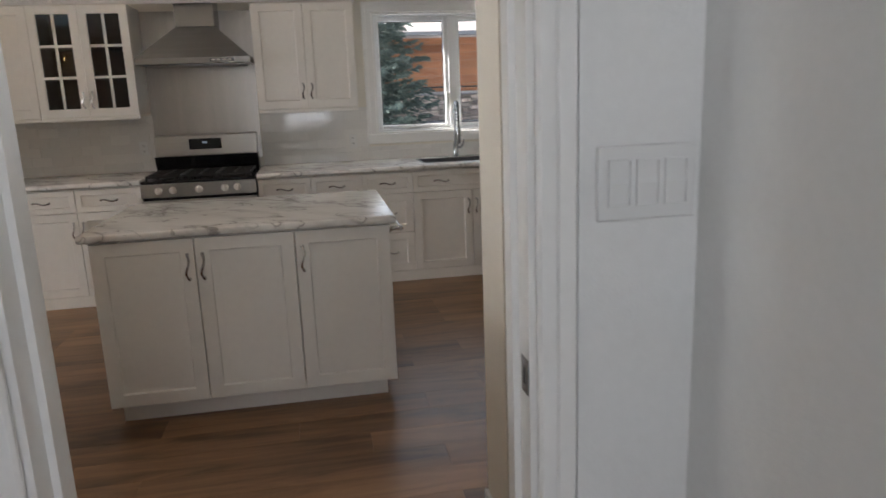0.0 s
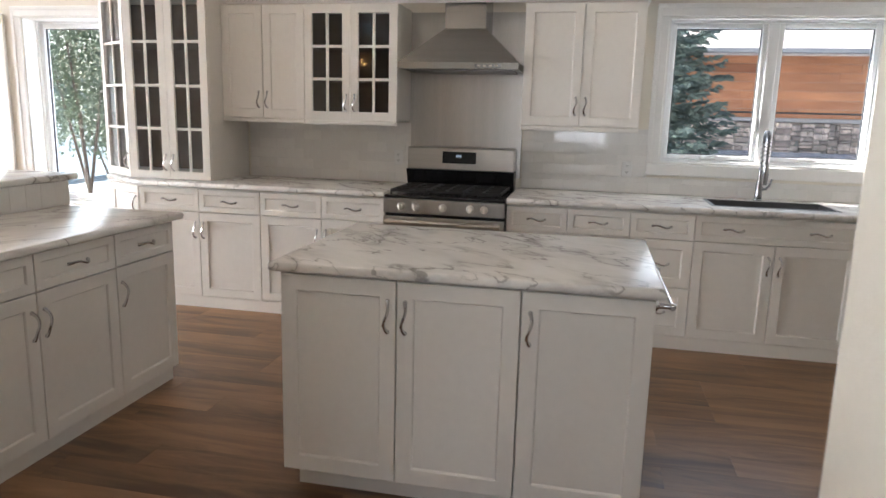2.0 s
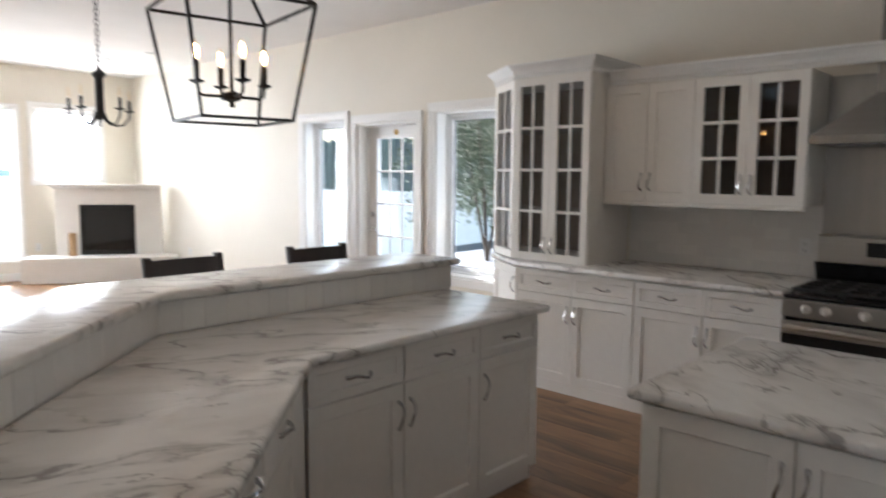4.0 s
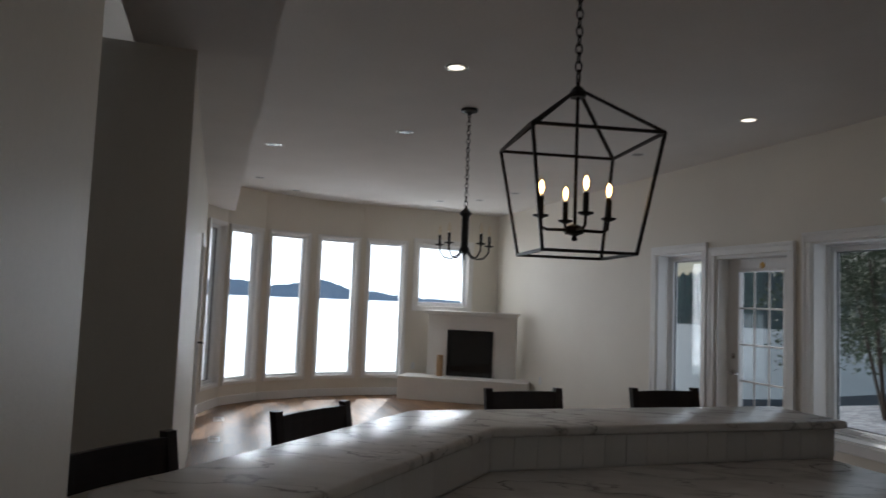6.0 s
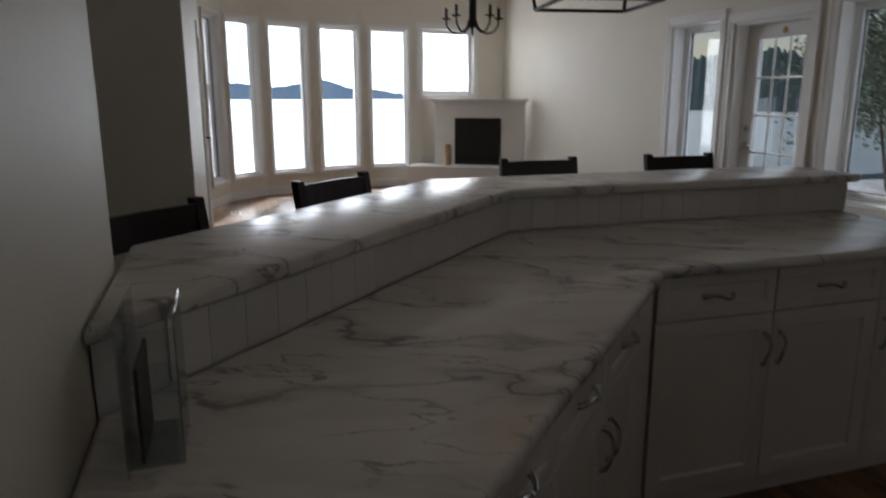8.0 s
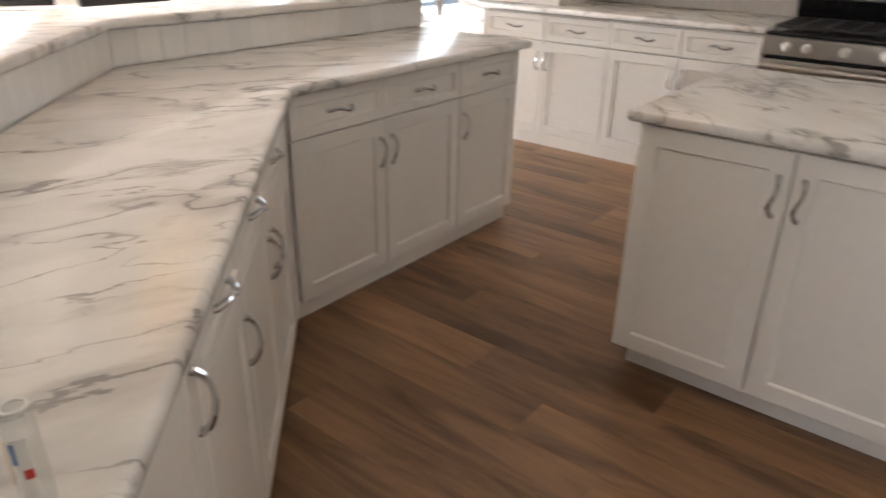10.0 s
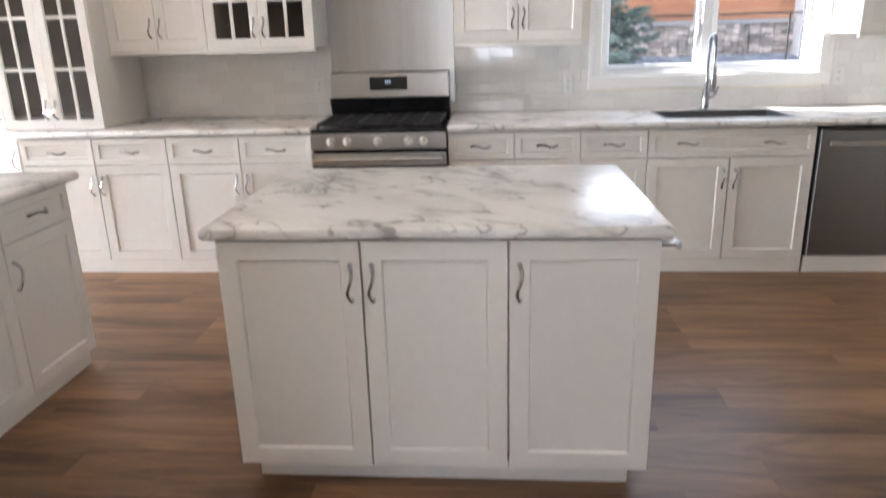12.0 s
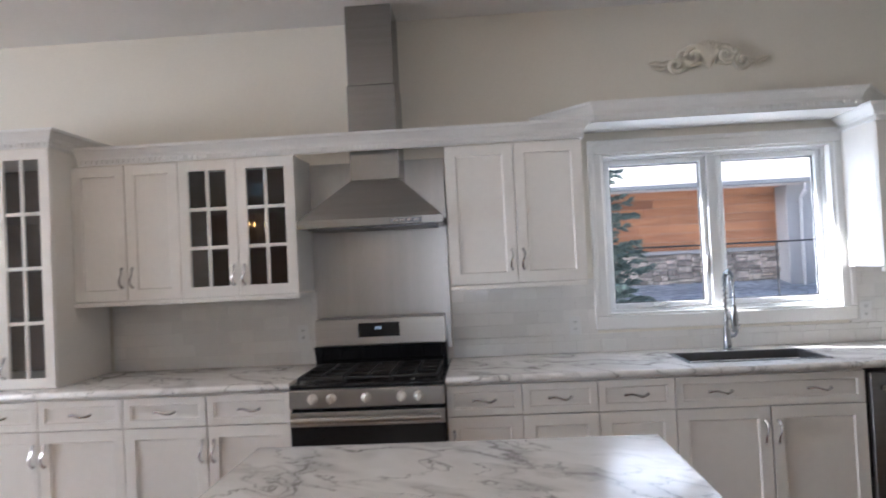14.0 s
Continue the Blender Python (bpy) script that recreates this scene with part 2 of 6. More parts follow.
    rr.inputs["To Min"].default_value, rr.inputs["To Max"].default_value = rough - 0.06, rough + 0.1
    nt.links.new(n1.outputs["Fac"], rr.inputs["Value"])
    nt.links.new(rr.outputs[0], b.inputs["Roughness"])
    bp = nt.nodes.new("ShaderNodeBump")
    bp.inputs["Strength"].default_value, bp.inputs["Distance"].default_value = bump, 0.004
    nt.links.new(n1.outputs["Fac"], bp.inputs["Height"])
    nt.links.new(bp.outputs[0], b.inputs["Normal"])
    return m


FLOORW = wood_mat("plank_floor", (0.098, 0.049, 0.022), (0.355, 0.200, 0.100), 0, 7.5, 0.36, 0.06, 0.12)
CEDAR = wood_mat("cedar_siding", (0.34, 0.13, 0.062), (0.62, 0.28, 0.135), 0, 3.0, 0.6, 0.1, 0.14)


def marble_mat(name, angle, seed, size=1.0):
    """White laminate with thin branching grey veins that run one way, and soft grey clouds beside them."""
    m = bpy.data.materials.new(name)
    m.use_nodes = True
    nt = m.node_tree
    b = nt.nodes["Principled BSDF"]
    b.inputs["Roughness"].default_value = 0.25
    geo = nt.nodes.new("ShaderNodeNewGeometry")
    turn = nt.nodes.new("ShaderNodeMapping")
    turn.inputs["Rotation"].default_value = (0.0, 0.0, radians(-angle))
    turn.inputs["Location"].default_value = (seed, seed * 1.7, 0)
    nt.links.new(geo.outputs["Position"], turn.inputs[0])
    rot = nt.nodes.new("ShaderNodeMapping")
    rot.inputs["Scale"].default_value = (0.75 * size, 1.7 * size, 1.2 * size)
    nt.links.new(turn.outputs[0], rot.inputs[0])

    def math_node(op, a, c):
        n = nt.nodes.new("ShaderNodeMath")
        n.operation = op
        for k, v in enumerate((a, c)):
            if isinstance(v, (int, float)):
                n.inputs[k].default_value = v
            else:
                nt.links.new(v, n.inputs[k])
        return n.outputs[0]

    def noise(vec, scale, detail, rough=0.55):
        n = nt.nodes.new("ShaderNodeTexNoise")
        n.inputs["Scale"].default_value, n.inputs["Detail"].default_value, n.inputs["Roughness"].default_value = scale, detail, rough
        nt.links.new(vec, n.inputs["Vector"])
        return n

    def ramp(value, lo, hi, a, c):
        r = nt.nodes.new("ShaderNodeMapRange")
        r.interpolation_type = "SMOOTHSTEP"
        for key, v in zip(("From Min", "From Max", "To Min", "To Max"), (lo, hi, a, c)):
            r.inputs[key].default_value = v
        nt.links.new(value, r.inputs["Value"])
        return r.outputs[0]

    warp = noise(rot.outputs[0], 2.3, 6, 0.58)
    ws = nt.nodes.new("ShaderNodeVectorMath")
    ws.operation = "SCALE"
    ws.inputs["Scale"].default_value = 0.46
    nt.links.new(warp.outputs["Color"], ws.inputs[0])
    ad = nt.nodes.new("ShaderNodeVectorMath")
    ad.operation = "ADD"
    nt.links.new(rot.outputs[0], ad.inputs[0])
    nt.links.new(ws.outputs[0], ad.inputs[1])
    gate = noise(turn.outputs[0], 2.1, 2).outputs["Fac"]
    gate_b = noise(turn.outputs[0], 3.3, 2).outputs["Fac"]

    def ridge(scale, detail, at=0.5):
        return math_node("ABSOLUTE", math_node("SUBTRACT", noise(ad.outputs[0], scale, detail).outputs["Fac"], at), 0.0)

    main, second = ridge(1.35, 2), ridge(2.3, 3, 0.47)
    thin = math_node("MULTIPLY", ramp(main, 0.001, 0.012, 0.76, 0.0), ramp(gate, 0.30, 0.52, 0.12, 1.0))
    branch = math_node("MULTIPLY", ramp(second, 0.0008, 0.011, 0.66, 0.0), ramp(gate_b, 0.37, 0.55, 0.0, 1.0))
    halo = math_node("MULTIPLY", ramp(main, 0.0, 0.06, 0.33, 0.0), ramp(gate_b, 0.36, 0.60, 0.0, 1.0))
    blot = math_node("MULTIPLY", ramp(second, 0.0, 0.04, 0.27, 0.0), ramp(gate, 0.42, 0.62, 0.0, 1.0))
    total = math_node("MAXIMUM", math_node("MAXIMUM", thin, branch), math_node("ADD", halo, blot))
    cloud = noise(ad.outputs[0], 3.0, 4)
    base = nt.nodes.new("ShaderNodeValToRGB")
    base.color_ramp.elements[0].position, base.color_ramp.elements[1].position = 0.32, 0.60
    base.color_ramp.elements[0].color, base.color_ramp.elements[1].color = (0.70, 0.675, 0.645, 1), (0.83, 0.81, 0.78, 1)
    nt.links.new(cloud.outputs["Fac"], base.inputs[0])
    mix = nt.nodes.new("ShaderNodeMix")
    mix.data_type = "RGBA"
    nt.links.new(total, mix.inputs[0])
    nt.links.new(base.outputs[0], mix.inputs[6])
    mix.inputs[7].default_value = (0.17, 0.155, 0.145, 1)
    nt.links.new(mix.outputs[2], b.inputs["Base Color"])
    return m


MARBLE = marble_mat("marble_laminate", -36, 0.0, 1.05)
MARBLE_B = marble_mat("marble_laminate_peninsula", 66, 3.1, 1.25)


def glass_mat(name, tint, gloss):
    """A thin clear pane: light goes straight through, the gloss grows towards the rim."""
    m = bpy.data.materials.new(name)
    m.use_nodes = True
    nt = m.node_tree
    nt.nodes.remove(nt.nodes["Principled BSDF"])
    tr = nt.nodes.new("ShaderNodeBsdfTransparent")
    tr.inputs[0].default_value = (*tint, 1)
    gl = nt.nodes.new("ShaderNodeBsdfGlossy")
    gl.inputs["Roughness"].default_value = 0.02
    lw = nt.nodes.new("ShaderNodeLayerWeight")
    lw.inputs[0].default_value = 0.5
    pw = nt.nodes.new("ShaderNodeMath")
    pw.operation = "POWER"
    pw.inputs[1].default_value = 4.0
    nt.links.new(lw.outputs["Facing"], pw.inputs[0])
    fr = nt.nodes.new("ShaderNodeMath")
    fr.operation = "MULTIPLY_ADD"
    fr.inputs[1].default_value, fr.inputs[2].default_value = 0.8, gloss
    nt.links.new(pw.outputs[0], fr.inputs[0])
    mx = nt.nodes.new("ShaderNodeMixShader")
    nt.links.new(fr.outputs[0], mx.inputs[0])
    nt.links.new(tr.outputs[0], mx.inputs[1])
    nt.links.new(gl.outputs[0], mx.inputs[2])
    nt.links.new(mx.outputs[0], nt.nodes["Material Output"].inputs[0])
    return m


GLASS = glass_mat("window_glass", (0.97, 0.98, 0.98), 0.03)
CABGLASS = glass_mat("cabinet_glass", (0.9, 0.9, 0.9), 0.032)
BULBGLASS = glass_mat("bulb_glass", (1.0, 0.97, 0.92), 0.03)
ACRYLIC = glass_mat("clear_acrylic", (0.93, 0.95, 0.95), 0.05)

# ---- mesh helpers ----


def thing(name, m, label, category, group=""):
    ob = new(name)
    ob.empty_display_size = 0.1
    ob.matrix_world = m
    return tagged(ob, label, category, group)


def finish(name, bm, material, smooth=False):
    me = bpy.data.meshes.new(name)
    bmesh.ops.recalc_face_normals(bm, faces=bm.faces)
    bm.to_mesh(me)
    bm.free()
    me.materials.append(material)
    if smooth:
        me.polygons.foreach_set("use_smooth", [True] * len(me.polygons))
        me.set_sharp_from_angle(angle=radians(40))
    return me


def part(name, bm, material, parent, label="", smooth=False, m=None):
    ob = new(name, finish(name, bm, material, smooth))
    ob.parent = parent
    if m is not None:
        ob.matrix_basis = m
    if label:
        ob["label"] = label
    return ob


def solid(name, bm, material, label, category, m=None, kind="", group="", smooth=False):
    ob = new(name, finish(name, bm, material, smooth))
    if m is not None:
        ob.matrix_world = m
    return tagged(ob, label, category, group, kind)


def setting(name, bm, material, label="", category="", m=None):
    return solid(name, bm, material, label, category, m, "structure")


def box(bm, x0, x1, y0, y1, z0, z1, bevel=0.0):
    """A box, with its edges chamfered when bevel is given."""
    if bevel <= 0:
        vs = [bm.verts.new((x, y, z)) for x in (x0, x1) for y in (y0, y1) for z in (z0, z1)]
        for f in ((0, 1, 3, 2), (4, 6, 7, 5), (0, 4, 5, 1), (2, 3, 7, 6), (0, 2, 6, 4), (1, 5, 7, 3)):
            bm.faces.new([vs[i] for i in f])
        return bm
    b = min(bevel, abs(x1 - x0) * 0.45, abs(y1 - y0) * 0.45, abs(z1 - z0) * 0.45)
    c = ((x0 + x1) / 2, (y0 + y1) / 2, (z0 + z1) / 2)
    h = (abs(x1 - x0) / 2, abs(y1 - y0) / 2, abs(z1 - z0) / 2)
    vv = {}
    for sx in (-1, 1):
        for sy in (-1, 1):
            for sz in (-1, 1):
                s = (sx, sy, sz)
                for ax in range(3):
                    p = [c[i] + s[i] * (h[i] if i == ax else h[i] - b) for i in range(3)]
                    vv[s, ax] = bm.verts.new(p)
    for ax in range(3):
        o = [i for i in range(3) if i != ax]
        for sg in (-1, 1):
            ring = []
            for a, d in ((-1, -1), (1, -1), (1, 1), (-1, 1)):
                s = [0, 0, 0]
                s[ax], s[o[0]], s[o[1]] = sg, a, d
                ring.append(vv[tuple(s), ax])
            bm.faces.new(ring)
        for a in (-1, 1):
            for d in (-1, 1):
                s0, s1 = [0, 0, 0], [0, 0, 0]
                s0[ax], s1[ax] = -1, 1
                s0[o[0]] = s1[o[0]] = a
                s0[o[1]] = s1[o[1]] = d
                s0, s1 = tuple(s0), tuple(s1)
                bm.faces.new([vv[s0, o[0]], vv[s1, o[0]], vv[s1, o[1]], vv[s0, o[1]]])
    for k in {k[0] for k in vv}:
        bm.faces.new([vv[k, 0], vv[k, 1], vv[k, 2]])
    return bm


def bx(x0, x1, y0, y1, z0, z1, bevel=0.0):
    return box(bmesh.new(), x0, x1, y0, y1, z0, z1, bevel)


def tube(bm, pts, r, sides=8, closed=False, caps=True):
    """A round bar along points; r is one radius or one for each point."""
    pts = [Vector(p) for p in pts]
    n = len(pts)
    rings = []
    up = None
    for i, p in enumerate(pts):
        a = pts[(i - 1) % n] if (closed or i > 0) else p
        c = pts[(i + 1) % n] if (closed or i < n - 1) else p
        d = (c - a).normalized()
        if up is None:
            up = d.orthogonal().normalized()
        up = (up - d * up.dot(d)).normalized()
        side = d.cross(up)
        rad = r[i] if isinstance(r, (list, tuple)) else r
        rings.append([bm.verts.new(p + (up * math.cos(2 * math.pi * k / sides) + side * math.sin(2 * math.pi * k / sides)) * rad) for k in range(sides)])
    for i in range(n if closed else n - 1):
        a, c = rings[i], rings[(i + 1) % n]
        for k in range(sides):
            bm.faces.new([a[k], a[(k + 1) % sides], c[(k + 1) % sides], c[k]])
    if caps and not closed:
        bm.faces.new(rings[0][::-1])
        bm.faces.new(rings[-1])
    return bm


def lathe(bm, profile, at=(0, 0, 0), sides=20, axis="z"):
    """A turned body: profile of (radius, height) from bottom to top."""
    rings = []
    for r, h in profile:
        ring = []
        for k in range(sides):
            a = 2 * math.pi * k / sides
            v = (r * math.cos(a), r * math.sin(a), h)
            if axis == "y":
                v = (v[0], -v[2], v[1])
            if axis == "x":
                v = (v[2], v[0], v[1])
            ring.append(bm.verts.new((v[0] + at[0], v[1] + at[1], v[2] + at[2])))
        rings.append(ring)
    for a, c in zip(rings, rings[1:]):
        for k in range(sides):
            bm.faces.new([a[k], a[(k + 1) % sides], c[(k + 1) % sides], c[k]])
    bm.faces.new(rings[0][::-1])
    bm.faces.new(rings[-1])
    return bm


def prism(bm, outline, z0, z1, round_edge=0.0, steps=3):
    """A slab over an outline in plan (anticlockwise), its rim rounded."""
    def inset(d):
        out = []
        n = len(outline)
        for i in range(n):
            p0, p, p1 = Vector(outline[i - 1]), Vector(outline[i]), Vector(outline[(i + 1) % n])
            e0, e1 = (p - p0).normalized(), (p1 - p).normalized()
            n0, n1 = Vector((-e0.y, e0.x)), Vector((-e1.y, e1.x))
            bis = (n0 + n1).normalized()
            out.append(p + bis * d / max(0.25, bis.dot(n0)))
        return out
    levels = [(0, z0), (0, z1)]
    if round_edge:
        r = round_edge
        levels = [(r * (1 - math.sin(a)), z0 + r * (1 - math.cos(a))) for a in [math.pi / 2 * k / steps for k in range(steps + 1)]]
        levels += [(r * (1 - math.cos(a)), z1 - r + r * math.sin(a)) for a in [math.pi / 2 * k / steps for k in range(steps + 1)]]
    rings = [[bm.verts.new((q.x, q.y, z)) for q in inset(d)] for d, z in levels]
    for a, c in zip(rings, rings[1:]):
        for k in range(len(a)):
            bm.faces.new([a[k], a[(k + 1) % len(a)], c[(k + 1) % len(a)], c[k]])
    bm.faces.new(rings[0][::-1])
    bm.faces.new(rings[-1])
    return bm


def molding(bm, path, profile, closed_ends=True):
    """A profile of (out, up) swept along a plan path; out is to the right of the way along it."""
    pts = [Vector((p[0], p[1])) for p in path]
    z = path[0][2]
    n = len(pts)
    rings = []
    for i in range(n):
        d0 = (pts[i] - pts[i - 1]).normalized() if i else None
        d1 = (pts[i + 1] - pts[i]).normalized() if i < n - 1 else None
        d0, d1 = d0 or d1, d1 or d0
        n0, n1 = Vector((d0.y, -d0.x)), Vector((d1.y, -d1.x))
        bis = (n0 + n1).normalized()
        k = 1 / max(0.3, bis.dot(n0))
        rings.append([bm.verts.new((pts[i].x + bis.x * o * k, pts[i].y + bis.y * o * k, z + u)) for o, u in profile])
    m = len(profile)
    for a, c in zip(rings, rings[1:]):
        for k in range(m):
            bm.faces.new([a[k], a[(k + 1) % m], c[(k + 1) % m], c[k]])
    bm.faces.new(rings[0])
    bm.faces.new(rings[-1][::-1])
    return bm


def wall_with_holes(bm, u0, u1, z0, z1, holes, y0, y1):
    """A wall in the local xz plane, y0..y1 thick, with rectangular holes (x0, x1, z0, z1)."""
    us = sorted({u0, u1, *[h[0] for h in holes], *[h[1] for h in holes]})
    zs = sorted({z0, z1, *[h[2] for h in holes], *[h[3] for h in holes]})
    filled = {}
    for i in range(len(us) - 1):
        for j in range(len(zs) - 1):
            cu, cz = (us[i] + us[i + 1]) / 2, (zs[j] + zs[j + 1]) / 2
            filled[i, j] = not any(h[0] < cu < h[1] and h[2] < cz < h[3] for h in holes)
    grid = {}

    def v(i, j, y):
        key = (i, j, y)
        if key not in grid:
            grid[key] = bm.verts.new((us[i], y, zs[j]))
        return grid[key]

    for (i, j), ok in filled.items():
        if not ok:
            continue
        bm.faces.new([v(i, j, y0), v(i + 1, j, y0), v(i + 1, j + 1, y0), v(i, j + 1, y0)])
        bm.faces.new([v(i, j, y1), v(i, j + 1, y1), v(i + 1, j + 1, y1), v(i + 1, j, y1)])
        for di, dj, a, c in ((-1, 0, (i, j), (i, j + 1)), (1, 0, (i + 1, j), (i + 1, j + 1)), (0, -1, (i, j), (i + 1, j)), (0, 1, (i, j + 1), (i + 1, j + 1))):
            if not filled.get((i + di, j + dj), False):
                bm.faces.new([v(*a, y0), v(*c, y0), v(*c, y1), v(*a, y1)])
    return bm

# ---- structure ----
TOP = 3.08
NW = 8.72        # kitchen side of the north wall
SW = 3.76        # kitchen side of the south wall

SINK_WIN = (0.885, 2.285, 1.15, 2.155)
SIDE_WIN = (-4.36, -3.59, 0.60, 2.17)
BACK_DOOR = (-5.53, -4.61, 0.0, 2.11)
NARROW_WIN = (-6.49, -5.73, 0.60, 2.17)
setting("wall_north", wall_with_holes(bmesh.new(), -11.3, 3.3, 0, TOP, [SINK_WIN, SIDE_WIN, BACK_DOOR, NARROW_WIN], NW, NW + 0.26), WALL,
        "cream painted wall with a sink window and garden door")
setting("wall_south", wall_with_holes(bmesh.new(), -1.46, 3.3, 0, TOP, [(-0.112, 0.675, 0, 2.06)], SW - 0.14, SW), WALL,
        "cream painted wall with a doorway to the hall")
setting("wall_east", bx(3.2, 3.34, SW, NW, 0, TOP), WALL, "cream painted kitchen wall")
setting("wall_hall_east", bx(0.93, 1.09, 0.5, SW - 0.141, 0, TOP), HALLW, "white painted hall wall")
setting("wall_hall_west", bx(-1.60, -1.46, 0.5, SW - 0.14, 0, TOP), HALLW, "white painted hall wall")
setting("wall_hall_south", wall_with_holes(bmesh.new(), -3.6, 0.95, 0, TOP, [(-0.3, 0.7, 0.95, 2.2)], 0.5, 0.64), HALLW, "white painted hall wall with an unseen, added window")
setting("wall_hall_skin", bx(0.732, 0.93, SW - 0.152, SW - 0.1405, 0, TOP), HALLW, "white painted wall beside the doorway")
setting("wall_column", bx(-3.39, -3.25, 0.5, 3.875, 0, 2.70), WALL, "painted wall end beside the hall opening")
DEN_DOOR = (-8.05, -7.20, 0, 2.06)
setting("wall_living_south", wall_with_holes(bmesh.new(), -9.30, -3.39, 0, TOP, [DEN_DOOR], 3.72, 3.86), WALL, "cream painted living room wall with a door")
setting("soffit", prism(bmesh.new(), [(-9.55, 3.861), (-3.388, 3.861), (-3.388, 3.60), (-1.462, 3.60), (-1.462, 4.215), (-9.95, 4.215)], 2.70, TOP - 0.002), CEIL, "white boxed bulkhead under the ceiling", "soffit")
setting("wall_stub", bx(0.842, 1.30, 4.465, 4.72, 0, TOP), WALL, "narrow cream painted wall end beside a tall cabinet")
setting("ceiling", bx(-11.5, 3.4, 0.4, 9.0, TOP, TOP + 0.12), CEIL, "flat white painted ceiling", "ceiling")

# the bow: a row of facets, each with a tall window
BOW = [(-9.30, 3.86), (-9.97, 4.13), (-10.46, 4.67), (-10.79, 5.455), (-10.95, 6.265), (-10.98, 7.07), (-11.15, 8.72)]
PANE_W = [0.50, 0.56, 0.60, 0.62, 0.61, 0.94]
FACETS = []
for i in range(6):
    (ax, ay), (cx, cy) = BOW[i], BOW[i + 1]
    length = math.hypot(cx - ax, cy - ay)
    ang = math.degrees(math.atan2(cy - ay, cx - ax))
    mid = length / 2 if i < 5 else 0.61
    z0, z1 = (0.32, 2.48) if i < 5 else (1.46, 2.50)
    hole = (mid - PANE_W[i] / 2, mid + PANE_W[i] / 2, z0, z1)
    m = pose(ax, ay, 0, 0, 0, ang)
    setting("wall_bow_%d" % (i + 1), wall_with_holes(bmesh.new(), 0, length, 0, TOP, [hole], 0.0, 0.18), WALL,
            "cream painted facet of the bowed window wall", m=m)
    setting("baseboard_bow", bx(0, length, -0.014, -0.0005, 0, 0.12, 0.004), TRIM, "white baseboard", m=m)
    FACETS.append((m, hole))


def casing(m, hole, face, wide=0.085, sill=True, name="trim", floor=False, out=-1):
    """White casing boards round an opening, on the face y = face, standing out by 2 cm towards -y."""
    x0, x1, z0, z1 = hole
    a, c = (face - 0.02, face - 0.0006) if out < 0 else (face + 0.0006, face + 0.02)
    b = bmesh.new()
    box(b, x0 - wide, x0, a, c, z0 if not floor else 0, z1, 0.006)
    box(b, x1, x1 + wide, a, c, z0 if not floor else 0, z1, 0.006)
    box(b, x0 - wide, x1 + wide, a - 0.004, c, z1, z1 + wide, 0.006)
    if out < 0:
        for x in (x0 - wide + 0.016, x1 + wide - 0.016):
            box(b, x - 0.016, x + 0.016, a - 0.008, a + 0.002, z0 if not floor else 0, z1 + wide - 0.03, 0.004)
        box(b, x0 - wide, x1 + wide, a - 0.012, a - 0.002, z1 + wide - 0.032, z1 + wide, 0.004)
    if not floor:
        box(b, x0 - wide, x1 + wide, a - 0.004, c, z0 - wide, z0, 0.006)
    return setting(name, b, TRIM, "white painted casing", "trim", m)


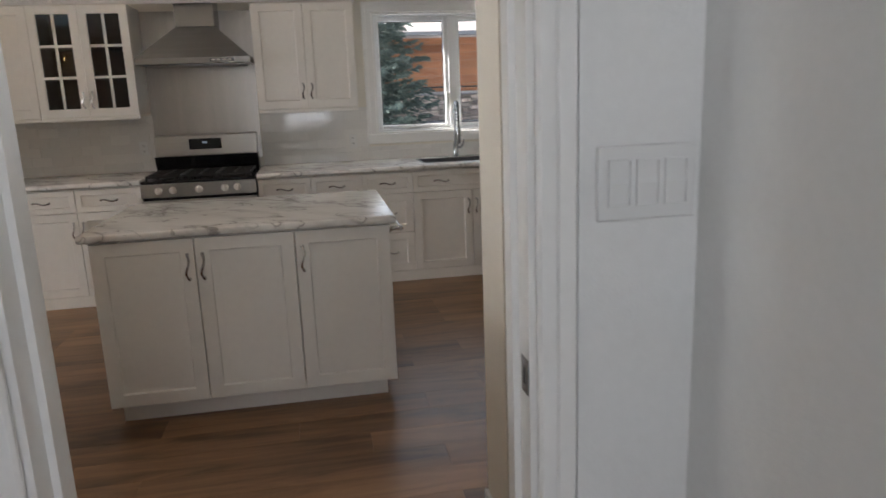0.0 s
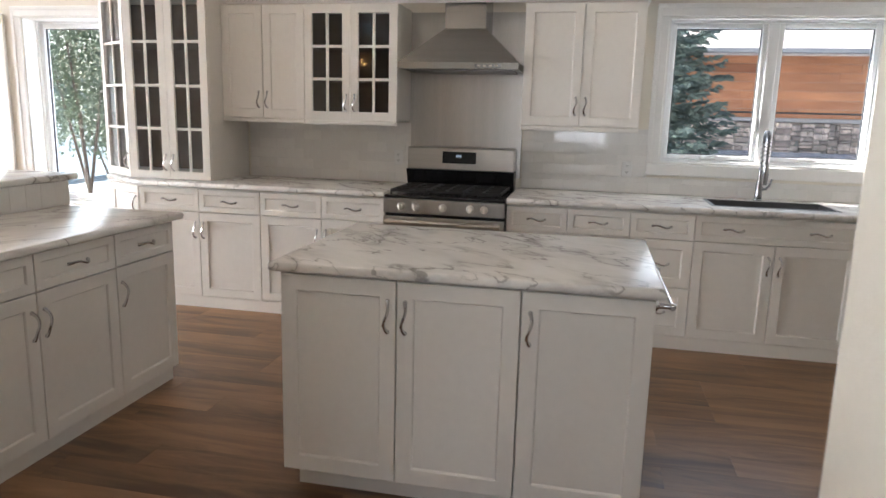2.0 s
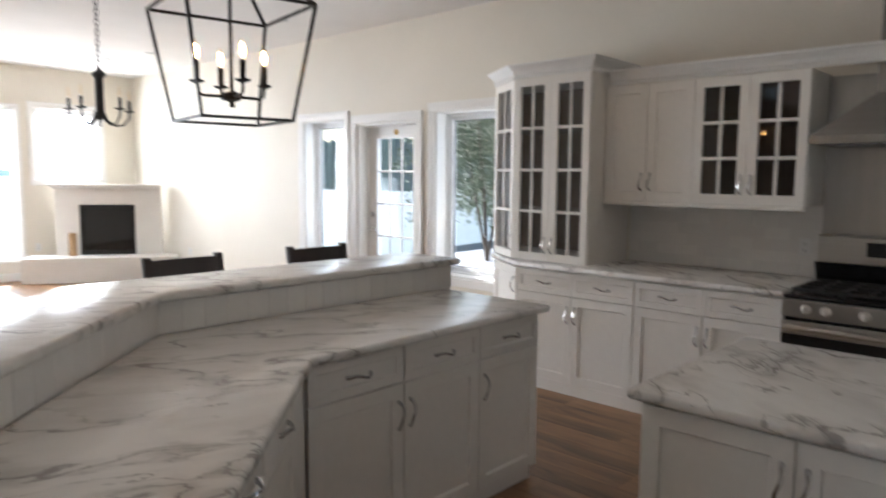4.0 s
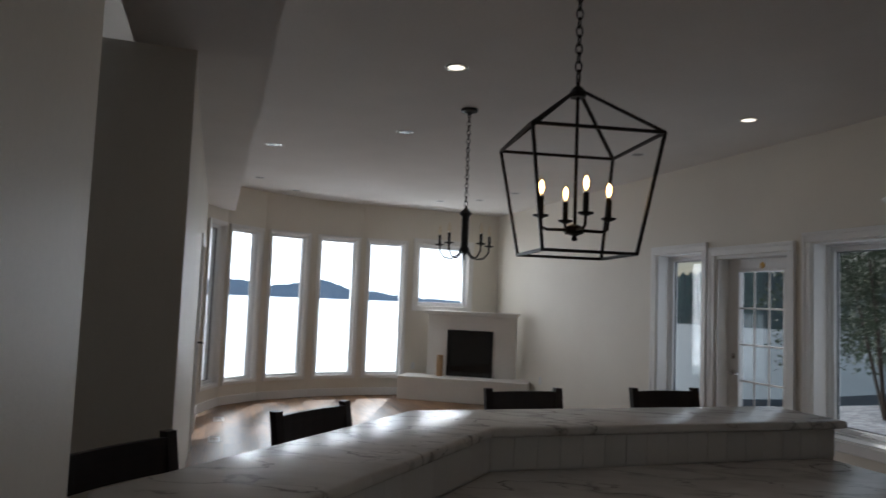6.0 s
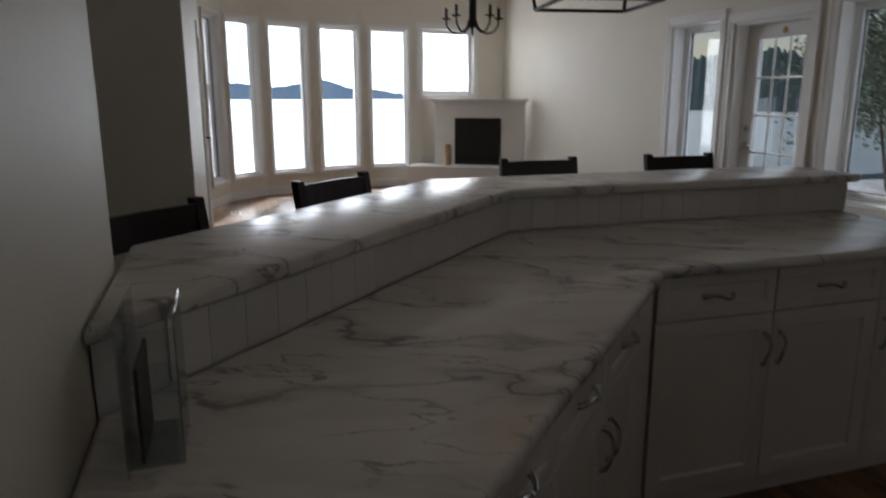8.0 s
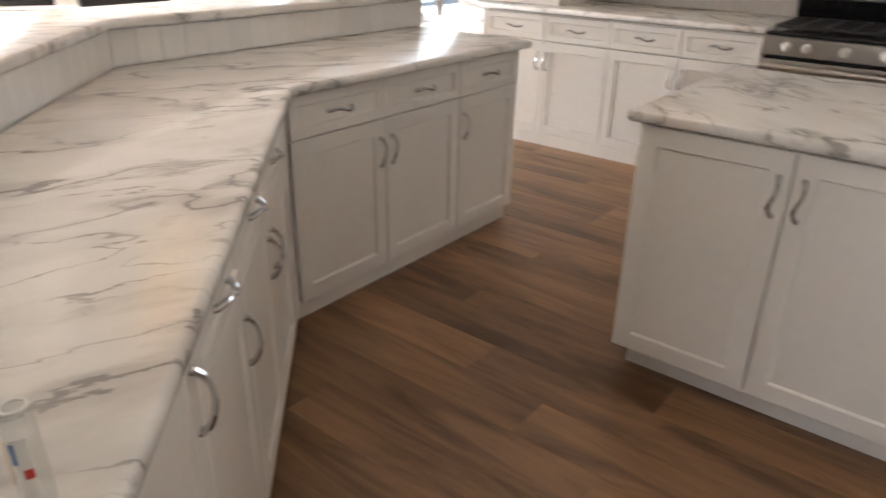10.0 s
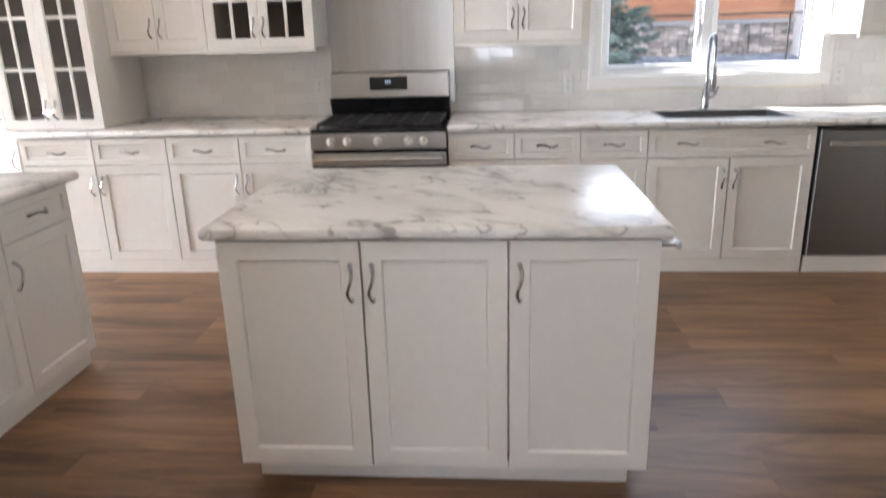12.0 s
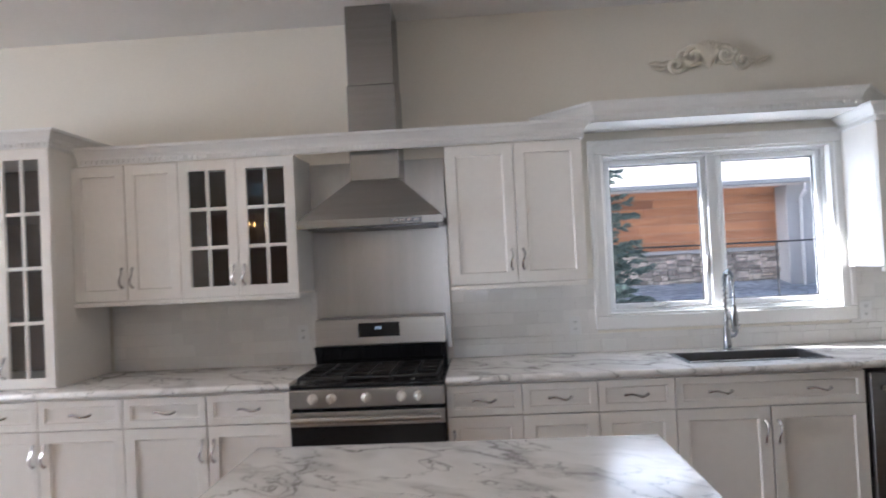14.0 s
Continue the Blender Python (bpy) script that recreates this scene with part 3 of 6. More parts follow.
def window(name, m, hole, depth, label, mullion=None, crank=False, sash=0.045, dark=True):
    """A window set in a hole of the local xz plane, its panes at y = depth."""
    x0, x1, z0, z1 = hole
    w = thing(name, m, label, "window")
    w["kind"] = "structure"
    b = bmesh.new()
    g = 0.002
    for q in ((x0 + g, x0 + 0.03, z0 + g, z1 - g), (x1 - 0.03, x1 - g, z0 + g, z1 - g), (x0 + 0.03, x1 - 0.03, z0 + g, z0 + 0.03), (x0 + 0.03, x1 - 0.03, z1 - 0.03, z1 - g)):
        box(b, q[0], q[1], depth - 0.05, depth + 0.06, q[2], q[3], 0.003)
    part("window_frame", b, VINYL, w)
    b = bmesh.new()
    for q in ((x0 + g, x0 + 0.012, z0 + g, z1 - g), (x1 - 0.012, x1 - g, z0 + g, z1 - g), (x0 + 0.012, x1 - 0.012, z0 + g, z0 + 0.012), (x0 + 0.012, x1 - 0.012, z1 - 0.012, z1 - g)):
        box(b, q[0], q[1], 0.001, depth - 0.05, q[2], q[3])
    part("jamb_liner", b, TRIM, w)
    cells = [(x0 + 0.03, x1 - 0.03)]
    if mullion:
        cells = [(x0 + 0.03, mullion - 0.035), (mullion + 0.035, x1 - 0.03)]
        part("mullion", bx(mullion - 0.035, mullion + 0.035, depth - 0.055, depth + 0.06, z0 + 0.03, z1 - 0.03, 0.004), VINYL, w)
    for k, (a, c) in enumerate(cells):
        b = bmesh.new()
        zz0, zz1 = z0 + 0.03, z1 - 0.03
        for q in ((a, a + sash, zz0, zz1), (c - sash, c, zz0, zz1), (a + sash, c - sash, zz0, zz0 + sash), (a + sash, c - sash, zz1 - sash, zz1)):
            box(b, q[0] + 0.001, q[1] - 0.001, depth - 0.035, depth + 0.03, q[2] + 0.001, q[3] - 0.001, 0.005)
        s = part("sash", b, VINYL, w)
        if dark:
            b = bmesh.new()
            e = sash
            for q in ((a + e, a + e + 0.006, zz0 + e, zz1 - e), (c - e - 0.006, c - e, zz0 + e, zz1 - e), (a + e, c - e, zz0 + e, zz0 + e + 0.006), (a + e, c - e, zz1 - e - 0.006, zz1 - e)):
                box(b, q[0], q[1], depth - 0.008, depth + 0.008, q[2], q[3])
            part("gasket", b, GASKET, s, "dark glazing gasket")
        p = part("pane", bx(a + sash, c - sash, depth - 0.004, depth + 0.004, zz0 + sash, zz1 - sash), GLASS, s, "clear glass pane")
        p.visible_shadow = False
    if crank:
        a, c = cells[0]
        cxm = (a + c) / 2
        b = bx(cxm - 0.055, cxm + 0.055, depth - 0.062, depth - 0.036, z0 + 0.035, z0 + 0.055, 0.006)
        tube(b, [(cxm - 0.02, depth - 0.06, z0 + 0.055), (cxm + 0.03, depth - 0.075, z0 + 0.066), (cxm + 0.055, depth - 0.075, z0 + 0.060)], 0.007)
        part("crank_handle", b, PLASTIC, w, "white folding crank")
        b = bx(c - 0.03, c - 0.014, depth - 0.055, depth - 0.036, z0 + 0.24, z0 + 0.34, 0.004)
        part("sash_lock", b, PLASTIC, w)
    return w


HOME = Matrix.Identity(4)
window("window_1", pose(0, NW, 0), SINK_WIN, 0.13, "white vinyl double casement window over the sink", mullion=1.583, crank=True, sash=0.035)
casing(pose(0, NW, 0), SINK_WIN, 0)
window("window_2", pose(0, NW, 0), SIDE_WIN, 0.19, "tall white framed window beside the garden door", crank=True)
casing(pose(0, NW, 0), SIDE_WIN, 0)
window("window_3", pose(0, NW, 0), NARROW_WIN, 0.19, "tall narrow white framed window beside the garden door")
casing(pose(0, NW, 0), NARROW_WIN, 0)
casing(pose(0, NW, 0), BACK_DOOR, 0, floor=True)
for i, (m, hole) in enumerate(FACETS):
    window("window_%d" % (i + 4), m, hole, 0.10, "tall fixed window in the bow" if i < 5 else "square window above the mantel", sash=0.018 if i < 5 else 0.04, dark=i == 0, crank=i == 5)
    casing(m, hole, 0, 0.05 if i < 5 else 0.085)
# Unseen window, added to go with the hall lamp.
window("window_10", pose(0, 0.5, 0), (-0.3, 0.7, 0.95, 2.2), 0.06, "unseen white framed hall window, added for light")


def glazed_door(name, m, hole):
    x0, x1, z0, z1 = hole
    d = thing(name, m, "white garden door with fifteen small panes and a brass peephole", "door")
    d["kind"] = "structure"
    b = bmesh.new()
    for q in ((x0 + 0.002, x0 + 0.03, 0, z1 - 0.002), (x1 - 0.03, x1 - 0.002, 0, z1 - 0.002), (x0 + 0.03, x1 - 0.03, z1 - 0.03, z1 - 0.002)):
        box(b, q[0], q[1], 0.001, 0.21, q[2], q[3])
    part("door_frame", b, TRIM, d)
    a, c, top = x0 + 0.034, x1 - 0.034, z1 - 0.034
    g0, g1, h0, h1 = a + 0.15, c - 0.15, 0.22, 1.95
    part("leaf", wall_with_holes(bmesh.new(), a, c, 0.012, top, [(g0, g1, h0, h1)], 0.130, 0.175), TRIM, d)
    b = bmesh.new()
    for k in range(1, 3):
        x = g0 + (g1 - g0) * k / 3
        box(b, x - 0.009, x + 0.009, 0.137, 0.149, h0, h1, 0.003)
    for k in range(1, 5):
        z = h0 + (h1 - h0) * k / 5
        box(b, g0, g1, 0.136, 0.148, z - 0.009, z + 0.009, 0.003)
    part("muntins", b, TRIM, d)
    b = bmesh.new()
    for q in ((g0 - 0.025, g0, h0 - 0.025, h1 + 0.025), (g1, g1 + 0.025, h0 - 0.025, h1 + 0.025), (g0, g1, h0 - 0.025, h0), (g0, g1, h1, h1 + 0.025)):
        box(b, q[0], q[1], 0.119, 0.1295, q[2], q[3], 0.004)
    part("glazing_bead", b, TRIM, d)
    p = part("pane", bx(g0, g1, 0.150, 0.155, h0, h1), GLASS, d, "clear glass")
    p.visible_shadow = False
    b = bmesh.new()
    lathe(b, [(0.028, 0.0), (0.028, 0.008), (0.012, 0.012), (0.012, 0.05)], (a + 0.07, 0.130, 0.98), 16, "y")
    tube(b, [(a + 0.07, 0.085, 0.98), (a + 0.10, 0.08, 0.98), (a + 0.18, 0.082, 0.978)], 0.009)
    part("door_handle", b, CHROME, d, "satin lever handle")
    b = bmesh.new()
    lathe(b, [(0.028, 0.0), (0.028, 0.01), (0.018, 0.02)], (a + 0.07, 0.130, 1.14), 16, "y")
    part("deadbolt", b, CHROME, d)
    b = bmesh.new()
    lathe(b, [(0.030, 0.0), (0.030, 0.006), (0.012, 0.012)], ((a + c) / 2 + 0.02, 0.130, top - 0.065), 14, "y")
    part("peephole", b, LABEL_OCHRE, d, "brass peephole")
    return d


glazed_door("door_1", pose(0, NW, 0), BACK_DOOR)

# living room door on the south wall, and its casing
d2 = thing("door_2", pose(0, 3.86, 0), "white panelled interior door with a dark lever, closed", "door")
d2["kind"] = "structure"
part("leaf", bx(DEN_DOOR[0] + 0.02, DEN_DOOR[1] - 0.02, -0.06, -0.012, 0.01, 2.04, 0.004), TRIM, d2)
b = bmesh.new()
tube(b, [(DEN_DOOR[0] + 0.09, -0.012, 1.0), (DEN_DOOR[0] + 0.09, 0.05, 1.0), (DEN_DOOR[0] + 0.19, 0.055, 1.0)], 0.010)
part("door_handle", b, IRON, d2, "dark lever handle")
casing(pose(0, 3.86, 0), DEN_DOOR, 0, floor=True, out=1)

# doorway from the hall into the kitchen: jambs, stops, casing, strike plate
D0, D1 = -0.112, 0.675
b = bmesh.new()
box(b, D0 + 0.001, D0 + 0.02, SW - 0.139, SW - 0.001, 0, 2.058)
box(b, D1 - 0.02, D1 - 0.001, SW - 0.139, SW - 0.001, 0, 2.058)
box(b, D0 + 0.02, D1 - 0.02, SW - 0.139, SW - 0.001, 2.038, 2.058)
box(b, D0 + 0.02, D0 + 0.032, SW - 0.085, SW - 0.05, 0, 2.038)
box(b, D1 - 0.032, D1 - 0.02, SW - 0.085, SW - 0.05, 0, 2.038)
setting("door_frame", b, TRIM, "white painted door frame", "door frame")
casing(pose(0, SW - 0.14, 0), (D0 + 0.01, D1 - 0.01, 0, 2.05), 0, 0.06, floor=True)
b = bmesh.new()
box(b, D0 - 0.075, D0 + 0.01, SW + 0.0006, SW + 0.012, 0.96, 2.05, 0.004)
box(b, D1 + 0.005, D1 + 0.075, SW + 0.0006, SW + 0.012, 0, 2.05, 0.004)
box(b, D0 - 0.075, D1 + 0.075, SW + 0.0006, SW + 0.02, 2.05, 2.13, 0.005)
setting("trim_kitchen", b, TRIM, "white door casing on the kitchen side", "trim")
st = thing("strike_plate", pose(D1 - 0.021, SW - 0.120, 0.99), "small satin steel strike plate on the door jamb", "strike plate")
b = wall_with_holes(bmesh.new(), -0.017, 0.017, -0.03, 0.03, [(-0.006, 0.008, -0.014, 0.014)], -0.002, 0.0)
part("plate", b, STEEL, st, m=pose(0, 0, 0, 0, 0, -90))
part("latch_hole", bx(0.0002, 0.0012, -0.008, 0.006, -0.014, 0.014), GASKET, st, "dark latch hole")
for z in (-0.023, 0.023):
    b = bmesh.new()
    lathe(b, [(0.004, 0.0), (0.004, 0.0012), (0.002, 0.002)], (-0.0022, 0, z), 10, "x")
    part("screw", b, CHROME, st)


def switch_plate(m, gangs):
    w = 0.072 + 0.046 * (gangs - 1)
    s = thing("switch_plate", m, "white three gang rocker switch plate on the wall", "switch")
    part("plate", bx(-w / 2, w / 2, -0.007, 0, -0.058, 0.058, 0.004), PLASTIC, s)
    for k in range(gangs):
        x = (k - (gangs - 1) / 2) * 0.046
        part("rocker_frame", wall_with_holes(bmesh.new(), x - 0.0185, x + 0.0185, -0.036, 0.036, [(x - 0.0162, x + 0.0162, -0.0335, 0.0335)], -0.0115, -0.0068), PLASTIC, s)
        b = bmesh.new()
        vs = [b.verts.new(p) for p in ((x - 0.0158, -0.007, -0.033), (x + 0.0158, -0.007, -0.033), (x + 0.0158, -0.011, 0.0), (x - 0.0158, -0.011, 0.0), (x + 0.0158, -0.0075, 0.033), (x - 0.0158, -0.0075, 0.033))]
        b.faces.new([vs[0], vs[1], vs[2], vs[3]])
        b.faces.new([vs[3], vs[2], vs[4], vs[5]])
        b.faces.new([vs[0], vs[3], vs[5]])
        b.faces.new([vs[1], vs[4], vs[2]])
        part("rocker", b, PLASTIC, s)
    return s


switch_plate(pose(0.840, SW - 0.1521, 1.30), 3)


def outlet(m):
    s = thing("outlet", m, "white duplex wall outlet", "outlet", "wall outlets")
    part("plate", bx(-0.035, 0.035, -0.006, 0, -0.057, 0.057, 0.003), PLASTIC, s)
    for z in (-0.022, 0.022):
        r = part("receptacle", bx(-0.017, 0.017, -0.009, -0.0055, z - 0.014, z + 0.014, 0.004), PLASTIC, s)
        b = bmesh.new()
        for x in (-0.007, 0.006):
            box(b, x - 0.0015, x + 0.0015, -0.0094, -0.0085, z - 0.002, z + 0.008)
        lathe(b, [(0.0025, 0), (0.0025, 0.001)], (0, -0.0086, z - 0.007), 8, "y")
        part("slots", b, GASKET, r, "dark slots")
    return s


for x, z in ((-1.04, 1.12), (0.67, 1.10), (2.42, 1.12)):
    outlet(pose(x, NW - 0.012, z))

# baseboards
for name, m, length in (("baseboard_north", pose(-9.9, NW, 0), 3.3), ("baseboard_stub", pose(0.842, 4.718, 0, 0, 0, -90), 0.25)):
    setting(name, bx(0, length, -0.014, -0.0005, 0, 0.12, 0.004), TRIM, "white baseboard", "baseboard", m)
setting("baseboard_living_south", bx(-9.3, -8.14, 3.8605, 3.874, 0, 0.12, 0.004), TRIM, "white baseboard", "baseboard")

# ---- cabinets ----


def shaker(w, h, rail=0.058):
    """A shaker front, w by h, its back on y = 0, its face at y = -0.02, with a recessed panel."""
    b = bmesh.new()
    e, d = 0.002, 0.02

    def ring(i, y):
        return [b.verts.new((x, y, z)) for x, z in ((i, i), (w - i, i), (w - i, h - i), (i, h - i))]

    loops = [ring(0, 0), ring(0, -d + e), ring(e, -d), ring(rail, -d), ring(rail + 0.004, -d + 0.004), ring(rail + 0.006, -d + 0.009)]
    for a, c in zip(loops, loops[1:]):
        for k in range(4):
            b.faces.new([a[k], a[(k + 1) % 4], c[(k + 1) % 4], c[k]])
    b.faces.new(loops[-1])
    b.faces.new(loops[0][::-1])
    return b


def pull(length=0.115, rise=0.026):
    """An arched chrome pull along x, feet on y = 0, with flared ends."""
    b = bmesh.new()
    n = 9
    pts, rad = [], []
    for k in range(n):
        u = k / (n - 1)
        pts.append(((u - 0.5) * length, -0.004 - rise * math.sin(math.pi * u) ** 0.7, 0.0075 * math.sin(2 * math.pi * u)))
        rad.append(0.0056 + 0.0022 * abs(2 * u - 1) ** 3)
    tube(b, pts, rad, 8)
    for s in (-1, 1):
        lathe(b, [(0.009, 0), (0.008, 0.004), (0.005, 0.008)], (s * length * 0.49, 0, 0), 10, "y")
    return b


PULL_MESH = finish("handle", pull(), CHROME, True)
FRONTS = {}


def front_mesh(w, h, rail):
    key = (round(w, 4), round(h, 4), rail)
    if key not in FRONTS:
        FRONTS[key] = finish("door", shaker(w, h, rail), CAB)
    return FRONTS[key]


def add_handle(parent, x, z, upright):
    h = new("handle", PULL_MESH)
    h.parent = parent
    h.matrix_basis = pose(x, -0.0205, z, 0, 90 if upright else 0, 0)
    h["label"] = "arched chrome pull"


def add_front(unit, name, x0, x1, z0, z1, handle=None, y=0.0):
    """handle: 'h' level in the middle; 'l' or 'r' upright at that side, top; 'lb' or 'rb' at the bottom."""
    g = 0.0026
    w, h = x1 - x0 - 2 * g, z1 - z0 - 2 * g
    rail = 0.036 if h < 0.2 else 0.058
    f = new(name, front_mesh(w, h, rail))
    f.parent = unit
    f.matrix_basis = pose(x0 + g, y + 0.02, z0 + g)
    if handle == "h":
        add_handle(f, w / 2, h / 2, False)
    elif handle == "hh":
        add_handle(f, w * 0.24, h / 2, False)
        add_handle(f, w * 0.76, h / 2, False)
    elif handle:
        x = 0.03 if handle[0] == "l" else w - 0.03
        add_handle(f, x, 0.13 if handle.endswith("b") else h - 0.13, True)
    return f


def glass_front(unit, x0, x1, z0, z1, cols, rows, handle, y=0.0, rail=0.058):
    g, d = 0.0016, 0.02
    w, h = x1 - x0 - 2 * g, z1 - z0 - 2 * g
    b = wall_with_holes(bmesh.new(), 0, w, 0, h, [(rail, w - rail, rail, h - rail)], -d, 0)
    f = part("glass_door", b, CAB, unit, "white door with small glass panes", m=pose(x0 + g, y + 0.02, z0 + g))
    b = bmesh.new()
    for k in range(1, cols):
        x = rail + (w - 2 * rail) * k / cols
        box(b, x - 0.010, x + 0.010, -0.017, -0.003, rail, h - rail, 0.003)
    for k in range(1, rows):
        z = rail + (h - 2 * rail) * k / rows
        box(b, rail, w - rail, -0.0175, -0.0035, z - 0.010, z + 0.010, 0.003)
    part("muntins", b, CAB, f)
    part("pane", bx(rail - 0.004, w - rail + 0.004, -0.0028, -0.0008, rail - 0.004, h - rail + 0.004), CABGLASS, f, "clear glass")
    if handle:
        add_handle(f, 0.03 if handle[0] == "l" else w - 0.03, 0.12, True)
    return f


def base_unit(m, w, depth, label, fronts, z0=0.085, z1=0.885, toe=0.04, group="base cabinets", toe_sides=(0, 0), category="cabinet"):
    """A base cabinet: front on local y = 0 facing -y. fronts: (name, x0, x1, z0, z1, handle)."""
    u = thing("base_cabinet", m, label, category, group)
    b = bx(0.0008, w - 0.0008, 0.066, depth, z0, z1)
    wall_with_holes(b, 0.0008, w - 0.0008, z0, z1, [(0.018, w - 0.018, z0 + 0.018, z1 - 0.02)], 0.021, 0.066)
    part("body", b, CAB, u)
    part("toe_kick", bx(toe_sides[0], w - toe_sides[1], toe, depth - 0.02, 0, z0 - 0.001), CAB, u, "recessed white toe kick")
    for f in fronts:
        add_front(u, *f)
    return u


def drawer_door_pair(w, zt=0.88, zb=0.085, split=0.715):
    h = w / 2
    return [("drawer", 0, h, split, zt, "h"), ("drawer", h, w, split, zt, "h"),
            ("door", 0, h, zb, split, "r"), ("door", h, w, zb, split, "l")]


FY = 8.01
base_unit(pose(-2.82, FY, 0), 0.959, 0.70, "white shaker base cabinet with two drawers over two doors", drawer_door_pair(0.959), toe=0.008)
base_unit(pose(-1.861, FY, 0), 0.924, 0.70, "white shaker base cabinet, two drawers over two doors, beside range", drawer_door_pair(0.924), toe=0.008)
base_unit(pose(-0.108, FY, 0), 0.397, 0.70, "white shaker base cabinet, one drawer over one door, beside range",
          [("drawer", 0, 0.397, 0.715, 0.88, "h"), ("door", 0, 0.397, 0.085, 0.715, "l")], toe=0.008)
for x in (0.289, 0.682):
    base_unit(pose(x, FY, 0), 0.393, 0.70, "white shaker base cabinet with three drawers",
              [("drawer", 0, 0.393, 0.715, 0.88, "h"), ("drawer", 0, 0.393, 0.405, 0.715, "h"), ("drawer", 0, 0.393, 0.085, 0.405, "h")], toe=0.008)
base_unit(pose(1.075, FY, 0), 0.955, 0.70, "white shaker sink cabinet with a false front over two doors",
          [("false_front", 0, 0.955, 0.715, 0.88, "hh"), ("door", 0, 0.4775, 0.085, 0.715, "r"), ("door", 0.4775, 0.955, 0.085, 0.715, "l")], toe=0.008)
# angled end of the run, under the glazed corner cabinet
EX, EY = -3.28, 8.30
end_ang = math.degrees(math.atan2(FY - EY, -2.82 - EX))
end_len = math.hypot(FY - EY, -2.82 - EX)
u = thing("base_cabinet", pose(EX, EY, 0, 0, 0, end_ang), "white angled end base cabinet with one door", "cabinet", "base cabinets")
inv = pose(EX, EY, 0, 0, 0, end_ang).inverted()


def loc(x, y):
    p = inv @ Vector((x, y, 0))
    return (p.x, p.y)


inner = [loc(-3.275, 8.325), loc(-2.83, 8.045), loc(-2.822, 8.712), loc(-3.275, 8.712)]
part("body", prism(bmesh.new(), inner, 0.085, 0.885), CAB, u)
part("toe_kick", prism(bmesh.new(), [loc(-3.23, 8.37), loc(-2.83, 8.10), loc(-2.825, 8.705), loc(-3.23, 8.705)], 0, 0.084), CAB, u)
add_front(u, "door", 0.01, end_len - 0.025, 0.085, 0.88, "r", -0.0)

# island
base_unit(pose(-0.664, 5.79, 0), 1.322, 0.90, "white shaker island cabinet with three tall doors",
          [("door", 0, 0.442, 0.10, 0.872, "r"), ("door", 0.442, 0.882, 0.10, 0.872, "l"), ("door", 0.882, 1.322, 0.10, 0.872, "l")],
          z0=0.10, z1=0.876, toe=0.085, toe_sides=(0.03, 0.045), group="", category="kitchen island")
# peninsula, straight leg
base_unit(pose(-1.70, 5.30, 0, 0, 0, 90), 0.956, 0.66, "white shaker peninsula cabinet with two drawers over two doors", drawer_door_pair(0.956, zt=0.872))
base_unit(pose(-1.70, 6.256, 0, 0, 0, 90), 0.456, 0.66, "white shaker peninsula end cabinet with a drawer over a door",
          [("drawer", 0, 0.456, 0.715, 0.872, "h"), ("door", 0, 0.456, 0.085, 0.715, "l")])
# peninsula, diagonal leg
BX, BY = -0.19, 3.78


def along(uu):
    return pose(BX - uu * math.sqrt(0.5), BY + uu * math.sqrt(0.5), 0, 0, 0, 135)


base_unit(along(0.255), 0.455, 0.55, "white shaker peninsula cabinet with one tall door", [("door", 0, 0.455, 0.085, 0.872, "r")], z1=0.876)
base_unit(along(0.71), 0.42, 0.58, "white shaker peninsula cabinet with a drawer over a door",
          [("drawer", 0, 0.42, 0.715, 0.872, "h"), ("door", 0, 0.42, 0.085, 0.715, "r")], z1=0.876)
base_unit(along(1.13), 0.82, 0.58, "white shaker peninsula cabinet with two drawers over two doors", drawer_door_pair(0.82, zt=0.872), z1=0.876)
b = bx(1.951, 2.13, 0.002, 0.02, 0.085, 0.876)
box(b, 0.03, 0.254, 0.002, 0.02, 0.085, 0.876)
box(b, 0.06, 2.11, 0.04, 0.055, 0, 0.084)
solid("filler_panel", b, CAB, "white filler strips and toe kick of the diagonal cabinets", "panel", along(0))

# upper cabinets
UY = 8.322


